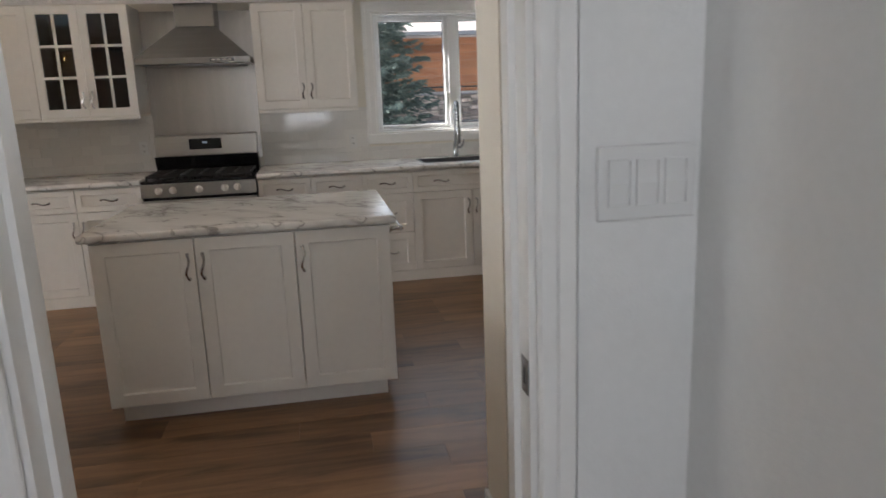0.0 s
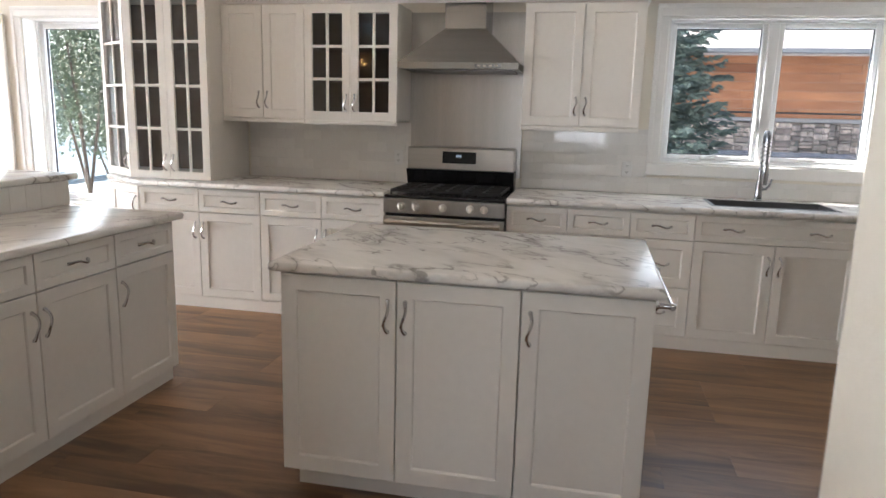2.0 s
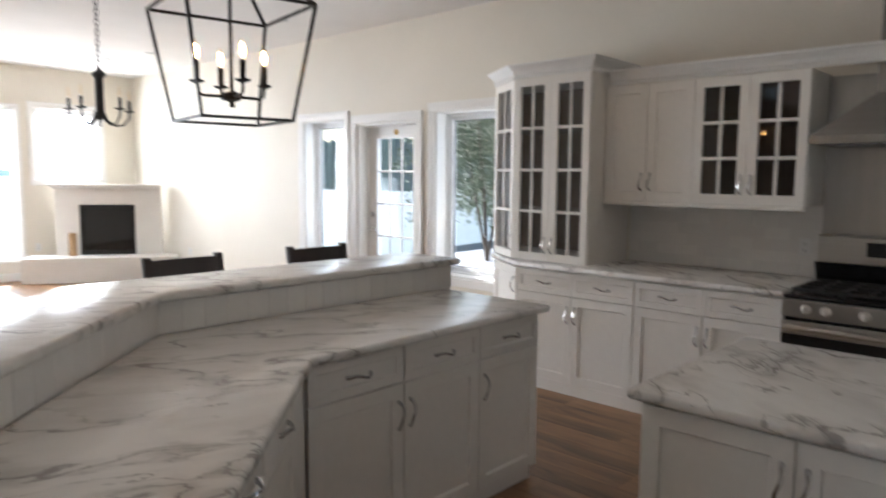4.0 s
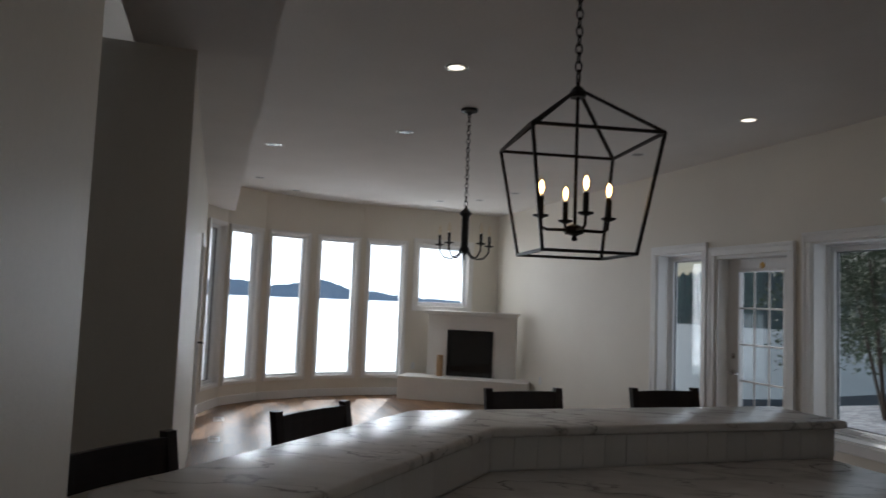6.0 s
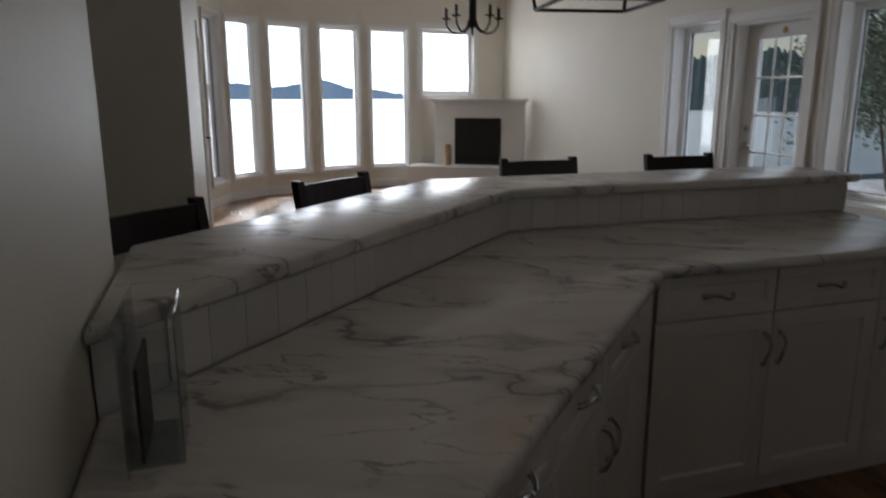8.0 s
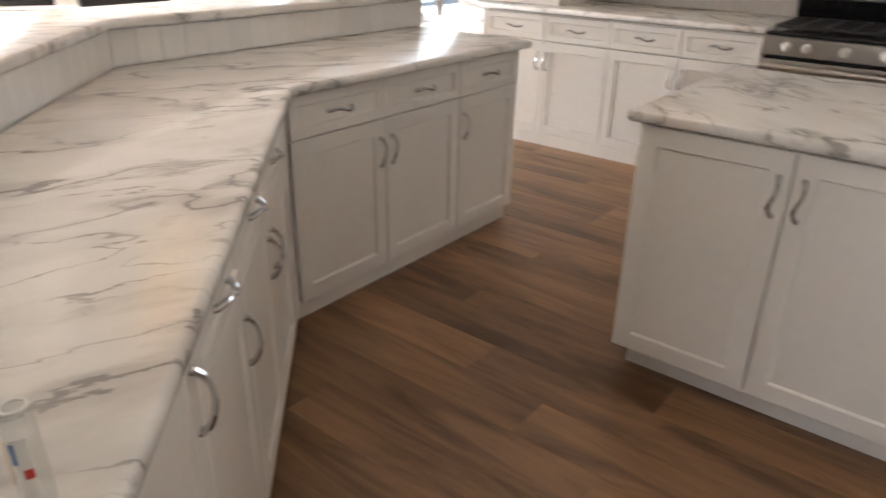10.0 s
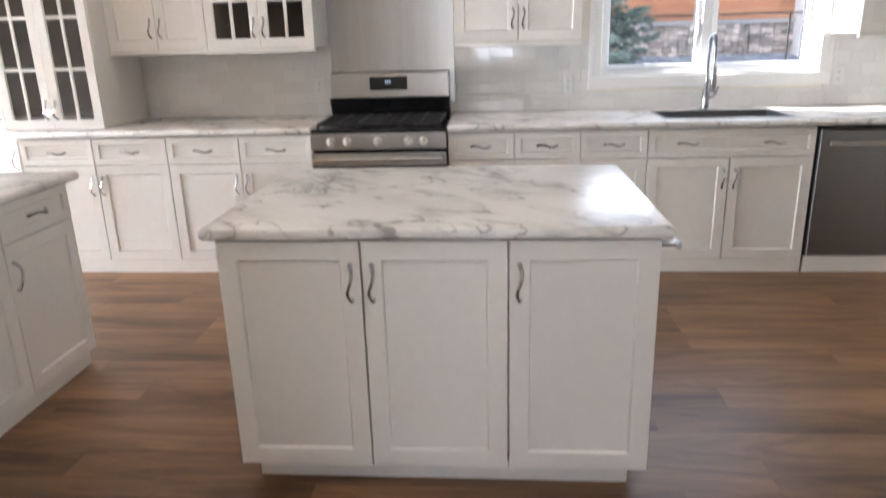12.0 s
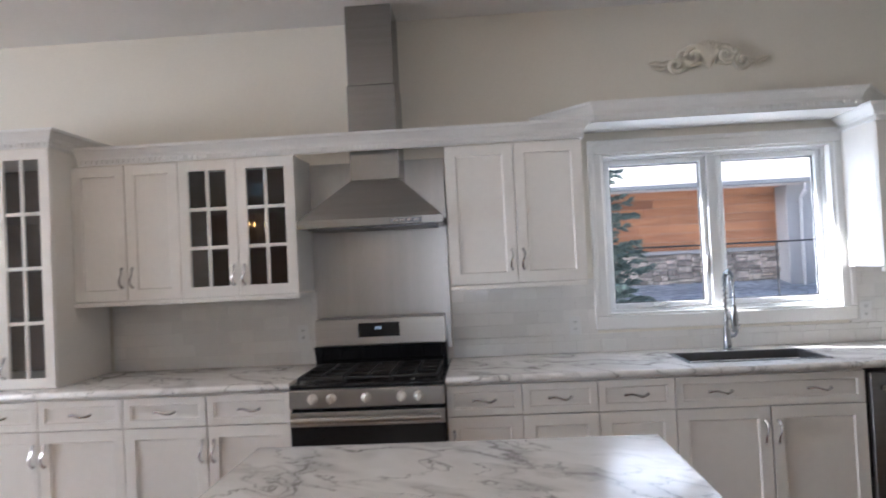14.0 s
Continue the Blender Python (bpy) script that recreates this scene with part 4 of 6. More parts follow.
def upper_unit(x0, x1, z0, z1, label, glass=None):
    w = x1 - x0
    dep = NW - 0.0125 - UY
    u = thing("wall_cabinet", pose(x0, UY, 0), label, "cabinet", "wall cabinets")
    if not glass:
        b = bx(0.0008, w - 0.0008, 0.066, dep, z0 + 0.028, z1)
        wall_with_holes(b, 0.0008, w - 0.0008, z0 + 0.028, z1, [(0.018, w - 0.018, z0 + 0.046, z1 - 0.02)], 0.021, 0.066)
        part("body", b, CAB, u)
        add_front(u, "door", 0, w / 2, z0 + 0.03, z1 - 0.004, "rb")
        add_front(u, "door", w / 2, w, z0 + 0.03, z1 - 0.004, "lb")
    else:
        b = bmesh.new()
        for q in ((0.0008, 0.018, z0 + 0.028, z1), (w - 0.018, w - 0.0008, z0 + 0.028, z1), (0.018, w - 0.018, z0 + 0.028, z0 + 0.046), (0.018, w - 0.018, z1 - 0.018, z1)):
            box(b, q[0], q[1], 0.021, dep, q[2], q[3])
        box(b, w / 2 - 0.02, w / 2 + 0.02, 0.021, 0.04, z0 + 0.046, z1 - 0.018)
        part("body", b, CAB, u)
        # Lining and shelves carry the shade inside as dark colour.
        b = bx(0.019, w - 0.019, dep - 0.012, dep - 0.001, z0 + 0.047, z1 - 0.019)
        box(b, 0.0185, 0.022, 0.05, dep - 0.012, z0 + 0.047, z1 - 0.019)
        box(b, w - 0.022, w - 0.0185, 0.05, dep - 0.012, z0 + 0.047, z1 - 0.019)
        part("lining", b, LINING_SHADE, u, "inside lining coloured dark brown for its shade")
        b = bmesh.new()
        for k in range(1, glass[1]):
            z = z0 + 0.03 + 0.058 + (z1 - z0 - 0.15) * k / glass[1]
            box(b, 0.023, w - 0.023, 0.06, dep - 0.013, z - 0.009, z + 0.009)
        part("shelf", b, LINING_SHADE, u)
        glass_front(u, 0, w / 2, z0 + 0.03, z1 - 0.004, 2, glass[1], "r")
        glass_front(u, w / 2, w, z0 + 0.03, z1 - 0.004, 2, glass[1], "l")
    part("light_rail", bx(0.001, w - 0.001, -0.004, 0.03, z0, z0 + 0.027, 0.004), CAB, u, "white light rail along the bottom")
    return u


upper_unit(-2.296, -1.645, 1.366, 2.20, "white shaker wall cabinet with two doors")
upper_unit(-1.645, -0.953, 1.366, 2.20, "white wall cabinet with two glass doors of six panes", (2, 3))
upper_unit(-0.072, 0.710, 1.366, 2.20, "white shaker wall cabinet with two doors beside the hood")
upper_unit(2.33, 3.1, 1.36, 2.20, "white shaker wall cabinet with two doors beside the window")

CROWN = [(0, 0), (0.010, 0), (0.012, 0.03), (0.022, 0.042), (0.026, 0.052), (0.050, 0.078), (0.062, 0.086), (0.066, 0.10), (0, 0.10)]


def crown(name, path, label):
    t = thing(name, HOME, label, "crown moulding")
    part("cornice", molding(bmesh.new(), path, CROWN), TRIM, t)
    b = bmesh.new()
    for (ax, ay, az), (cx, cy, cz) in zip(path, path[1:]):
        length = math.hypot(cx - ax, cy - ay)
        ux, uy = (cx - ax) / length, (cy - ay) / length
        n = int(length / 0.032)
        rot = math.atan2(uy, ux)
        for k in range(n):
            s = (k + 0.5) * length / n
            px, py = ax + ux * s + uy * 0.016, ay + uy * s - ux * 0.016
            bb = len(b.verts)
            box(b, -0.009, 0.009, -0.007, 0.007, az + 0.008, az + 0.030)
            b.verts.ensure_lookup_table()
            for v in b.verts[bb:]:
                x, y = v.co.x, v.co.y
                v.co.x, v.co.y = px + x * math.cos(rot) - y * math.sin(rot), py + x * math.sin(rot) + y * math.cos(rot)
    d = part("dentil_strip", b, TRIM, t, "small square dentils")
    d["kind"] = "stuff"
    return t


crown("cabinet_crown", [(-2.245, UY + 0.004, 2.2005), (0.706, UY + 0.004, 2.2005), (0.706, 8.70, 2.2005)], "white dentil crown moulding bridging the wall cabinets over the hood")
solid("bridge_board", bx(-0.955, -0.075, UY + 0.006, UY + 0.024, 2.2005, 2.30), TRIM, "white board behind the crown above the hood", "board")
crown("window_cornice", [(0.50, 8.712, 2.30), (0.80, 8.36, 2.30), (2.27, 8.36, 2.30), (2.56, 8.712, 2.30)], "white dentil cornice above the sink window")
solid("cornice_shelf", prism(bmesh.new(), [(0.52, 8.712), (0.805, 8.37), (2.265, 8.37), (2.54, 8.712)], 2.3905, 2.40), TRIM, "white top board of the cornice above the window", "shelf")
solid("cornice_soffit", prism(bmesh.new(), [(0.52, 8.712), (0.805, 8.37), (2.265, 8.37), (2.54, 8.712)], 2.292, 2.2995), TRIM, "white underside board of the cornice above the window", "board")
crown("cabinet_crown", [(2.34, 8.70, 2.2005), (2.34, UY + 0.004, 2.2005), (3.09, UY + 0.004, 2.2005)], "white crown moulding on the wall cabinet beside the window")

# tall glazed corner cabinet standing on the worktop
TX0, TX1, TY, TZ0, TZ1 = -2.957, -2.298, 8.12, 0.931, 2.287
AX, AY = -3.36, 8.39
t_ang = math.degrees(math.atan2(TY - AY, TX0 - AX))
t_len = math.hypot(TY - AY, TX0 - AX)
hutch = thing("glazed_hutch", HOME, "tall white corner hutch with paned glass doors on the worktop", "cabinet")
for z0, z1 in ((TZ0, TZ0 + 0.03), (TZ1 - 0.03, TZ1)):
    b = bmesh.new()
    prism(b, [(AX + 0.004, AY + 0.022), (TX0 + 0.004, TY + 0.022), (TX1, TY + 0.022), (TX1, 8.705), (AX + 0.004, 8.705)], z0, z1)
    part("board", b, CAB, hutch)
b = bmesh.new()
box(b, TX1 - 0.018, TX1, TY + 0.0225, 8.705, TZ0 + 0.03, TZ1 - 0.03)
part("side_panel", b, CAB, hutch)
b = bmesh.new()
box(b, AX + 0.0045, AX + 0.022, AY + 0.04, 8.705, TZ0 + 0.03, TZ1 - 0.03)
part("side_panel", b, CAB, hutch)
b = bmesh.new()
box(b, TX0 - 0.012, TX0 + 0.016, TY + 0.023, TY + 0.05, TZ0 + 0.03, TZ1 - 0.03)
part("corner_post", b, CAB, hutch)
# Shade inside the hutch is painted on lining and shelves.
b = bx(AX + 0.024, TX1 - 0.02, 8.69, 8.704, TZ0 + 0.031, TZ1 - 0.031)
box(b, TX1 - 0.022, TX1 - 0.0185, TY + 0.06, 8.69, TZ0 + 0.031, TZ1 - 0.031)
part("lining", b, LINING_SHADE, hutch, "inside lining coloured dark brown for its shade")
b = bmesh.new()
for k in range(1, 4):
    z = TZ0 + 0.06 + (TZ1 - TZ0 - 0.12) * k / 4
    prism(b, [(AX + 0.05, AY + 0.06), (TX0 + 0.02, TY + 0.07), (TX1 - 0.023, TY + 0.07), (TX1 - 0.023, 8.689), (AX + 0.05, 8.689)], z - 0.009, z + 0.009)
part("shelf", b, LINING_SHADE, hutch)
tw = (TX1 - TX0) / 2
for k in range(2):
    f = glass_front(hutch, 0, tw, 0, TZ1 - TZ0 - 0.002, 2, 4, "r" if k == 0 else "l")
    f.matrix_basis = pose(TX0 + k * tw + 0.0016, TY + 0.02, TZ0 + 0.002)
f = glass_front(hutch, 0, t_len - 0.012, 0, TZ1 - TZ0 - 0.002, 2, 4, "r")
f.matrix_basis = pose(AX, AY, TZ0 + 0.002, 0, 0, t_ang) @ pose(0.004, 0.02, 0)
crown("hutch_crown", [(AX + 0.004, 8.70, TZ1), (AX + 0.004, AY, TZ1), (TX0, TY + 0.004, TZ1), (TX1 - 0.002, TY + 0.004, TZ1), (TX1 - 0.002, 8.70, TZ1)], "white dentil crown moulding on top of the corner hutch")

# tall glazed pantry unit just inside the doorway
pan = thing("pantry_cabinet", pose(0.852, 4.46, 0, 0, 0, -90), "white tall pantry cabinet with paned glass upper doors", "cabinet")
b = bmesh.new()
PW = 0.68
for q in ((0.001, 0.018, 0.10, 2.42), (PW - 0.02, PW - 0.001, 0.10, 2.42), (0.018, PW - 0.02, 0.10, 0.12), (0.018, PW - 0.02, 2.40, 2.42), (0.018, PW - 0.02, 0.975, 0.995)):
    box(b, q[0], q[1], 0.021, 0.40, q[2], q[3])
box(b, 0.0, PW, 0.06, 0.38, 0, 0.099)
part("body", b, CAB, pan)
part("lining", bx(0.019, PW - 0.021, 0.385, 0.399, 0.121, 2.399), CAB, pan)
add_front(pan, "door", 0.0, 0.19, 0.10, 0.995, None)
glass_front(pan, 0.0, 0.19, 1.0, 2.42, 1, 4, "", rail=0.05)
add_front(pan, "door", 0.19, PW, 0.10, 0.995, "l")
add_front(pan, "door", 0.19, PW, 1.0, 2.42, "lb")

# ---- worktops ----
WT = 0.038
solid("worktop", prism(bmesh.new(), [(-0.70, 5.768), (0.686, 5.768), (0.686, 6.745), (-0.70, 6.745)], 0.877, 0.915, 0.014), MARBLE,
      "grey veined white marble laminate worktop on the island", "worktop", smooth=True)
solid("worktop", prism(bmesh.new(), [(-0.17, 3.765), (-0.20, 3.847), (-0.58, 4.222), (-1.66, 5.297), (-1.66, 6.753), (-2.388, 6.753), (-2.388, 5.07), (-1.083, 3.765)], 0.877, 0.915, 0.014), MARBLE_B,
      "grey veined white marble laminate worktop on the angled peninsula", "worktop", smooth=True)
solid("bar_counter", prism(bmesh.new(), [(-1.047, 3.765), (-2.36, 5.078), (-2.36, 6.85), (-2.81, 6.85), (-2.81, 4.87), (-1.705, 3.765)], 1.046, 1.084, 0.014), MARBLE_B,
      "raised marble laminate bar top along the peninsula", "counter", smooth=True)
CT = 0.93
solid("worktop", prism(bmesh.new(), [(-3.30, 8.285), (-2.825, 7.985), (-0.94, 7.985), (-0.94, 8.708), (-3.30, 8.708)], 0.892, CT, 0.014), MARBLE,
      "white marble laminate worktop beside the range", "worktop", smooth=True)
wt = thing("worktop", HOME, "white marble laminate worktop with the sink cut out", "worktop")
SX0, SX1, SY0, SY1 = 1.19, 1.92, 8.13, 8.50
b = bmesh.new()
prism(b, [(-0.105, 7.985), (SX0, 7.985), (SX0, 8.708), (-0.105, 8.708)], 0.892, CT, 0.0)
prism(b, [(SX1, 7.985), (3.19, 7.985), (3.19, 8.708), (SX1, 8.708)], 0.892, CT, 0.0)
prism(b, [(SX0, 7.985), (SX1, 7.985), (SX1, SY0), (SX0, SY0)], 0.892, CT, 0.0)
prism(b, [(SX0, SY1), (SX1, SY1), (SX1, 8.708), (SX0, 8.708)], 0.892, CT, 0.0)
bmesh.ops.remove_doubles(b, verts=b.verts, dist=1e-5)
part("slab", b, MARBLE, wt)
b = bmesh.new()
tube(b, [(-0.105, 7.985, 0.911), (3.19, 7.985, 0.911)], 0.019, 12)
part("rounded_edge", b, MARBLE, wt, smooth=True)

# bar wall under the raised top
b = prism(bmesh.new(), [(-1.086, 3.765), (-2.39, 5.069), (-2.39, 6.80), (-2.51, 6.80), (-2.51, 5.02), (-1.255, 3.765)], 0, 1.045)
setting("wall_bar", b, GROUT, "low wall carrying the raised bar", "wall")

# ---- kitchen things ----
# gas range
RX0, RX1 = -0.937, -0.112
RC, RW = (RX0 + RX1) / 2, RX1 - RX0
rg = thing("gas_range", pose(RC, 7.965, 0), "stainless steel gas range with black cooktop and five knobs", "range")
h = RW / 2 - 0.003
part("body", bx(-h, h, 0.045, 0.70, 0.05, 0.895, 0.004), BLACKM, rg)
part("control_panel", prism(bmesh.new(), [(-h, 0.0), (h, 0.0), (h, 0.045), (-h, 0.045)], 0.795, 0.893, 0.006), SPLASH, rg)
part("oven_door", bx(-h, h, 0.004, 0.044, 0.20, 0.775, 0.006), BLACKM, rg, "black glass oven door")
part("door_trim", bx(-h, h, -0.001, 0.0035, 0.70, 0.775, 0.001), RSTEEL, rg, "steel band over the oven door")
part("bottom_drawer", bx(-h, h, 0.004, 0.044, 0.055, 0.19, 0.006), RSTEEL, rg)
b = bmesh.new()
tube(b, [(-h + 0.02, -0.045, 0.742), (h - 0.02, -0.045, 0.742)], 0.016, 14)
for s in (-1, 1):
    box(b, s * (h - 0.05) - 0.016, s * (h - 0.05) + 0.016, -0.043, 0.001, 0.728, 0.756, 0.003)
part("oven_handle", b, RSTEEL, rg, "thick round steel bar handle", smooth=True)
for x in (-0.285, -0.185, 0.0, 0.185, 0.275):
    b = bmesh.new()
    lathe(b, [(0.027, 0.0), (0.027, 0.006), (0.023, 0.010), (0.020, 0.028), (0.016, 0.032)], (x, 0.0, 0.845), 20, "y")
    k = part("knob", b, KNOBM, rg, smooth=True)
    part("grip", bx(x - 0.006, x + 0.006, -0.042, -0.030, 0.823, 0.867, 0.003), KNOBM, k)
part("cooktop", bx(-h, h, 0.01, 0.60, 0.8955, 0.917, 0.006), BLACKM, rg, "black enamel cooktop")
for k in range(3):
    w3 = (2 * h - 0.06) / 3
    x0 = -h + 0.03 + k * w3
    b = bmesh.new()
    for x in (x0 + 0.008, x0 + w3 * 0.5, x0 + w3 - 0.008):
        box(b, x - 0.006, x + 0.006, 0.05, 0.56, 0.935, 0.952, 0.003)
    for y in (0.055, 0.18, 0.305, 0.43, 0.555):
        box(b, x0 + 0.003, x0 + w3 - 0.003, y - 0.006, y + 0.006, 0.934, 0.951, 0.003)
    for x in (x0 + 0.008, x0 + w3 - 0.008):
        for y in (0.055, 0.555):
            box(b, x - 0.006, x + 0.006, y - 0.006, y + 0.006, 0.9165, 0.936)
    part("grate", b, IRON, rg, "cast iron grate")
for x, y, r in ((-0.25, 0.17, 0.045), (-0.25, 0.43, 0.035), (0.0, 0.30, 0.05), (0.25, 0.17, 0.04), (0.25, 0.43, 0.03)):
    b = bmesh.new()
    lathe(b, [(r + 0.01, 0.9165), (r + 0.008, 0.922), (r, 0.923), (r, 0.930), (r * 0.8, 0.932)], (x, y, 0), 20)
    part("burner", b, IRON, rg)
g0 = 0.535
part("backguard", bx(-h + 0.022, h - 0.012, g0, 0.70, 1.055, 1.218, 0.006), RSTEEL, rg, "steel control backguard")
b = bmesh.new()
vs = [b.verts.new(p) for p in ((-h + 0.01, 0.595, 0.917), (h - 0.01, 0.595, 0.917), (h - 0.01, g0 + 0.002, 1.054), (-h + 0.01, g0 + 0.002, 1.054), (-h + 0.01, 0.70, 0.917), (h - 0.01, 0.70, 0.917), (h - 0.01, 0.70, 1.054), (-h + 0.01, 0.70, 1.054))]
for f in ((0, 1, 2, 3), (4, 7, 6, 5), (0, 3, 7, 4), (1, 5, 6, 2), (3, 2, 6, 7), (0, 4, 5, 1)):
    b.faces.new([vs[i] for i in f])
part("back_slope", b, BLACKM, rg, "black sloped vent panel")
dp = part("display", bx(-0.125, 0.125, g0 - 0.004, g0 - 0.0003, 1.105, 1.19, 0.002), BLACKM, rg, "black glass display")
b = bmesh.new()
for x in (-0.022, -0.008, 0.006):
    box(b, x, x + 0.009, g0 - 0.0052, g0 - 0.0042, 1.150, 1.168)
    box(b, x + 0.003, x + 0.006, g0 - 0.0056, g0 - 0.0050, 1.153, 1.158)
part("digits", b, DIGIT, dp, "glowing digits")

# hood and steel splash panel
sp = solid("splash_panel", bx(-0.955, -0.098, NW - 0.011, NW - 0.0005, 1.0, 2.19, 0.002), SPLASH, "brushed stainless steel panel behind the range", "splash panel")
hd = thing("range_hood", pose(-0.511, 8.245, 0), "stainless steel pyramid range hood with tall chimney", "range hood")
hw, hdp = 0.418, NW - 0.012 - 8.245
part("rim", bx(-hw, hw, 0, hdp, 1.757, 1.805, 0.003), STEEL, hd)
b = bmesh.new()
c0, cd, co = 0.146, 0.15, 0.02
lo = [b.verts.new(p) for p in ((-hw + 0.004, 0.004, 1.8055), (hw - 0.004, 0.004, 1.8055), (hw - 0.004, hdp, 1.8055), (-hw + 0.004, hdp, 1.8055))]
hi = [b.verts.new(p) for p in ((co - c0, cd, 2.035), (co + c0, cd, 2.035), (co + c0, hdp, 2.035), (co - c0, hdp, 2.035))]
for k in range(4):
    b.faces.new([lo[k], lo[(k + 1) % 4], hi[(k + 1) % 4], hi[k]])
b.faces.new(hi)
b.faces.new(lo[::-1])
part("canopy", b, STEEL, hd)
part("chimney_lower", bx(co - 0.144, co + 0.144, cd + 0.002, hdp, 2.0355, 2.60, 0.003), STEEL, hd)
part("chimney_upper", bx(co - 0.137, co + 0.137, cd + 0.008, hdp, 2.6005, TOP - 0.002, 0.003), STEEL, hd)
cp = part("control_strip", bx(0.12, 0.30, -0.0025, -0.0003, 1.768, 1.794, 0.001), DSTEEL, hd)
for k in range(4):
    part("button", bx(0.135 + k * 0.04, 0.160 + k * 0.04, -0.0045, -0.0027, 1.775, 1.787, 0.001), CHROME, cp)
part("filter", bx(-hw + 0.05, hw - 0.05, 0.05, hdp - 0.05, 1.750, 1.7565), DSTEEL, hd, "dark filter mesh")

# sink and spring faucet
sk = thing("sink", HOME, "dark stainless undermount sink bowl", "sink")
b = bmesh.new()
bz = 0.72
for q in ((SX0 + 0.001, SX0 + 0.012, SY0 + 0.001, SY1 - 0.001), (SX1 - 0.012, SX1 - 0.001, SY0 + 0.001, SY1 - 0.001)):
    box(b, q[0], q[1], q[2], q[3], bz, CT)
box(b, SX0 + 0.012, SX1 - 0.012, SY0 + 0.001, SY0 + 0.012, bz, CT)
box(b, SX0 + 0.012, SX1 - 0.012, SY1 - 0.012, SY1 - 0.001, bz, CT)
box(b, SX0 + 0.001, SX1 - 0.001, SY0 + 0.001, SY1 - 0.001, bz - 0.012, bz)
part("bowl", b, SINKM, sk)
b = bmesh.new()
lathe(b, [(0.045, bz), (0.045, bz + 0.004), (0.02, bz + 0.005)], (1.55, 8.33, 0), 20)
part("drain", b, CHROME, sk)
b = bmesh.new()
e = 0.010
for q in ((SX0 - e, SX0 + 0.012, SY0 - e, SY1 + e), (SX1 - 0.012, SX1 + e, SY0 - e, SY1 + e), (SX0 + 0.012, SX1 - 0.012, SY0 - e, SY0 + 0.012), (SX0 + 0.012, SX1 - 0.012, SY1 - 0.012, SY1 + e)):
    box(b, q[0], q[1], q[2], q[3], CT + 0.0005, CT + 0.003)
part("rim", b, SINKM, sk)

fc = thing("faucet", pose(1.545, 8.575, CT), "chrome spring spout pull-down kitchen faucet", "faucet")
b = bmesh.new()
lathe(b, [(0.030, 0.0), (0.030, 0.008), (0.024, 0.014), (0.022, 0.12), (0.018, 0.13), (0.013, 0.14), (0.013, 0.20)], sides=20)
part("base", b, FAUCETM, fc, smooth=True)
arc = [(0, 0, 0.20), (0, 0, 0.30), (0, -0.004, 0.38)]
arc += [(0, -0.07 + 0.066 * math.cos(a), 0.40 + 0.066 * math.sin(a)) for a in [math.pi * k / 8 for k in range(9)]]
arc += [(0, -0.136, 0.34), (0, -0.136, 0.27)]
b = bmesh.new()
tube(b, arc, 0.007, 8)
sp_ = part("hose", b, FAUCETM, fc, smooth=True)
# coil round the hose
coil = []
dense = []
for (p, q) in zip(arc, arc[1:]):
    p, q = Vector(p), Vector(q)
    for k in range(4):
        dense.append(p.lerp(q, k / 4))
turns = 34
n = 34 * 9
for k in range(n):
    s = k / (n - 1) * (len(dense) - 2)
    i = int(s)
    p = dense[i].lerp(dense[i + 1], s - i)
    d = (dense[i + 1] - dense[i]).normalized()
    sx = Vector((1, 0, 0))
    sy = d.cross(sx)
    a = 2 * math.pi * turns * k / (n - 1)
    coil.append(p + (sx * math.cos(a) + sy * math.sin(a)) * 0.0125)
b = bmesh.new()
tube(b, coil, 0.0026, 5)
part("spring", b, FAUCETM, fc, "coiled spring", smooth=True)
b = bmesh.new()
lathe(b, [(0.015, 0.12), (0.019, 0.15), (0.019, 0.23), (0.014, 0.27)], (0, -0.136, 0), 16)
part("spray_head", b, FAUCETM, fc, smooth=True)
b = bmesh.new()
tube(b, [(0, 0, 0.185), (0, -0.06, 0.19), (0, -0.118, 0.19)], 0.006, 8)
lathe(b, [(0.022, 0.183), (0.022, 0.197)], (0, -0.136, 0), 16)
part("holder_arm", b, FAUCETM, fc, smooth=True)
b = bmesh.new()
tube(b, [(0.02, 0, 0.08), (0.045, 0, 0.082), (0.06, 0, 0.10), (0.075, -0.005, 0.15)], [0.012, 0.010, 0.007, 0.006], 10)
part("lever", b, FAUCETM, fc, smooth=True)

# dishwasher
dw = thing("dishwasher", pose(2.036, 8.0, 0), "stainless steel dishwasher under the worktop", "dishwasher")
part("door", bx(0.012, 0.60, 0.0, 0.03, 0.11, 0.865, 0.005), DSTEEL, dw)
part("body", bx(0.006, 0.606, 0.031, 0.60, 0.05, 0.888), GASKET, dw)
part("toe_panel", bx(0.006, 0.606, 0.012, 0.03, 0.0, 0.10), CAB, dw)
b = bmesh.new()
box(b, 0.05, 0.56, -0.04, -0.022, 0.775, 0.805, 0.005)
for x in (0.07, 0.54):
    box(b, x - 0.012, x + 0.012, -0.023, 0.001, 0.78, 0.80)
part("handle", b, STEEL, dw, "flat steel bar handle")

# towel bar on the end of the island
tb = thing("towel_bar", pose(0.659, 5.86, 0.838), "chrome towel bar on the end of the island", "towel bar")
b = bmesh.new()
tube(b, [(0.055, -0.03, 0), (0.055, 0.62, 0)], 0.008, 12)
part("rail", b, CHROME, tb, smooth=True)
for y in (0.0, 0.59):
    b = bmesh.new()
    lathe(b, [(0.022, 0.0), (0.020, 0.006), (0.010, 0.014), (0.009, 0.045), (0.013, 0.055), (0.009, 0.068)], (0, y, 0), 14, "x")
    part("post", b, CHROME, tb, smooth=True)

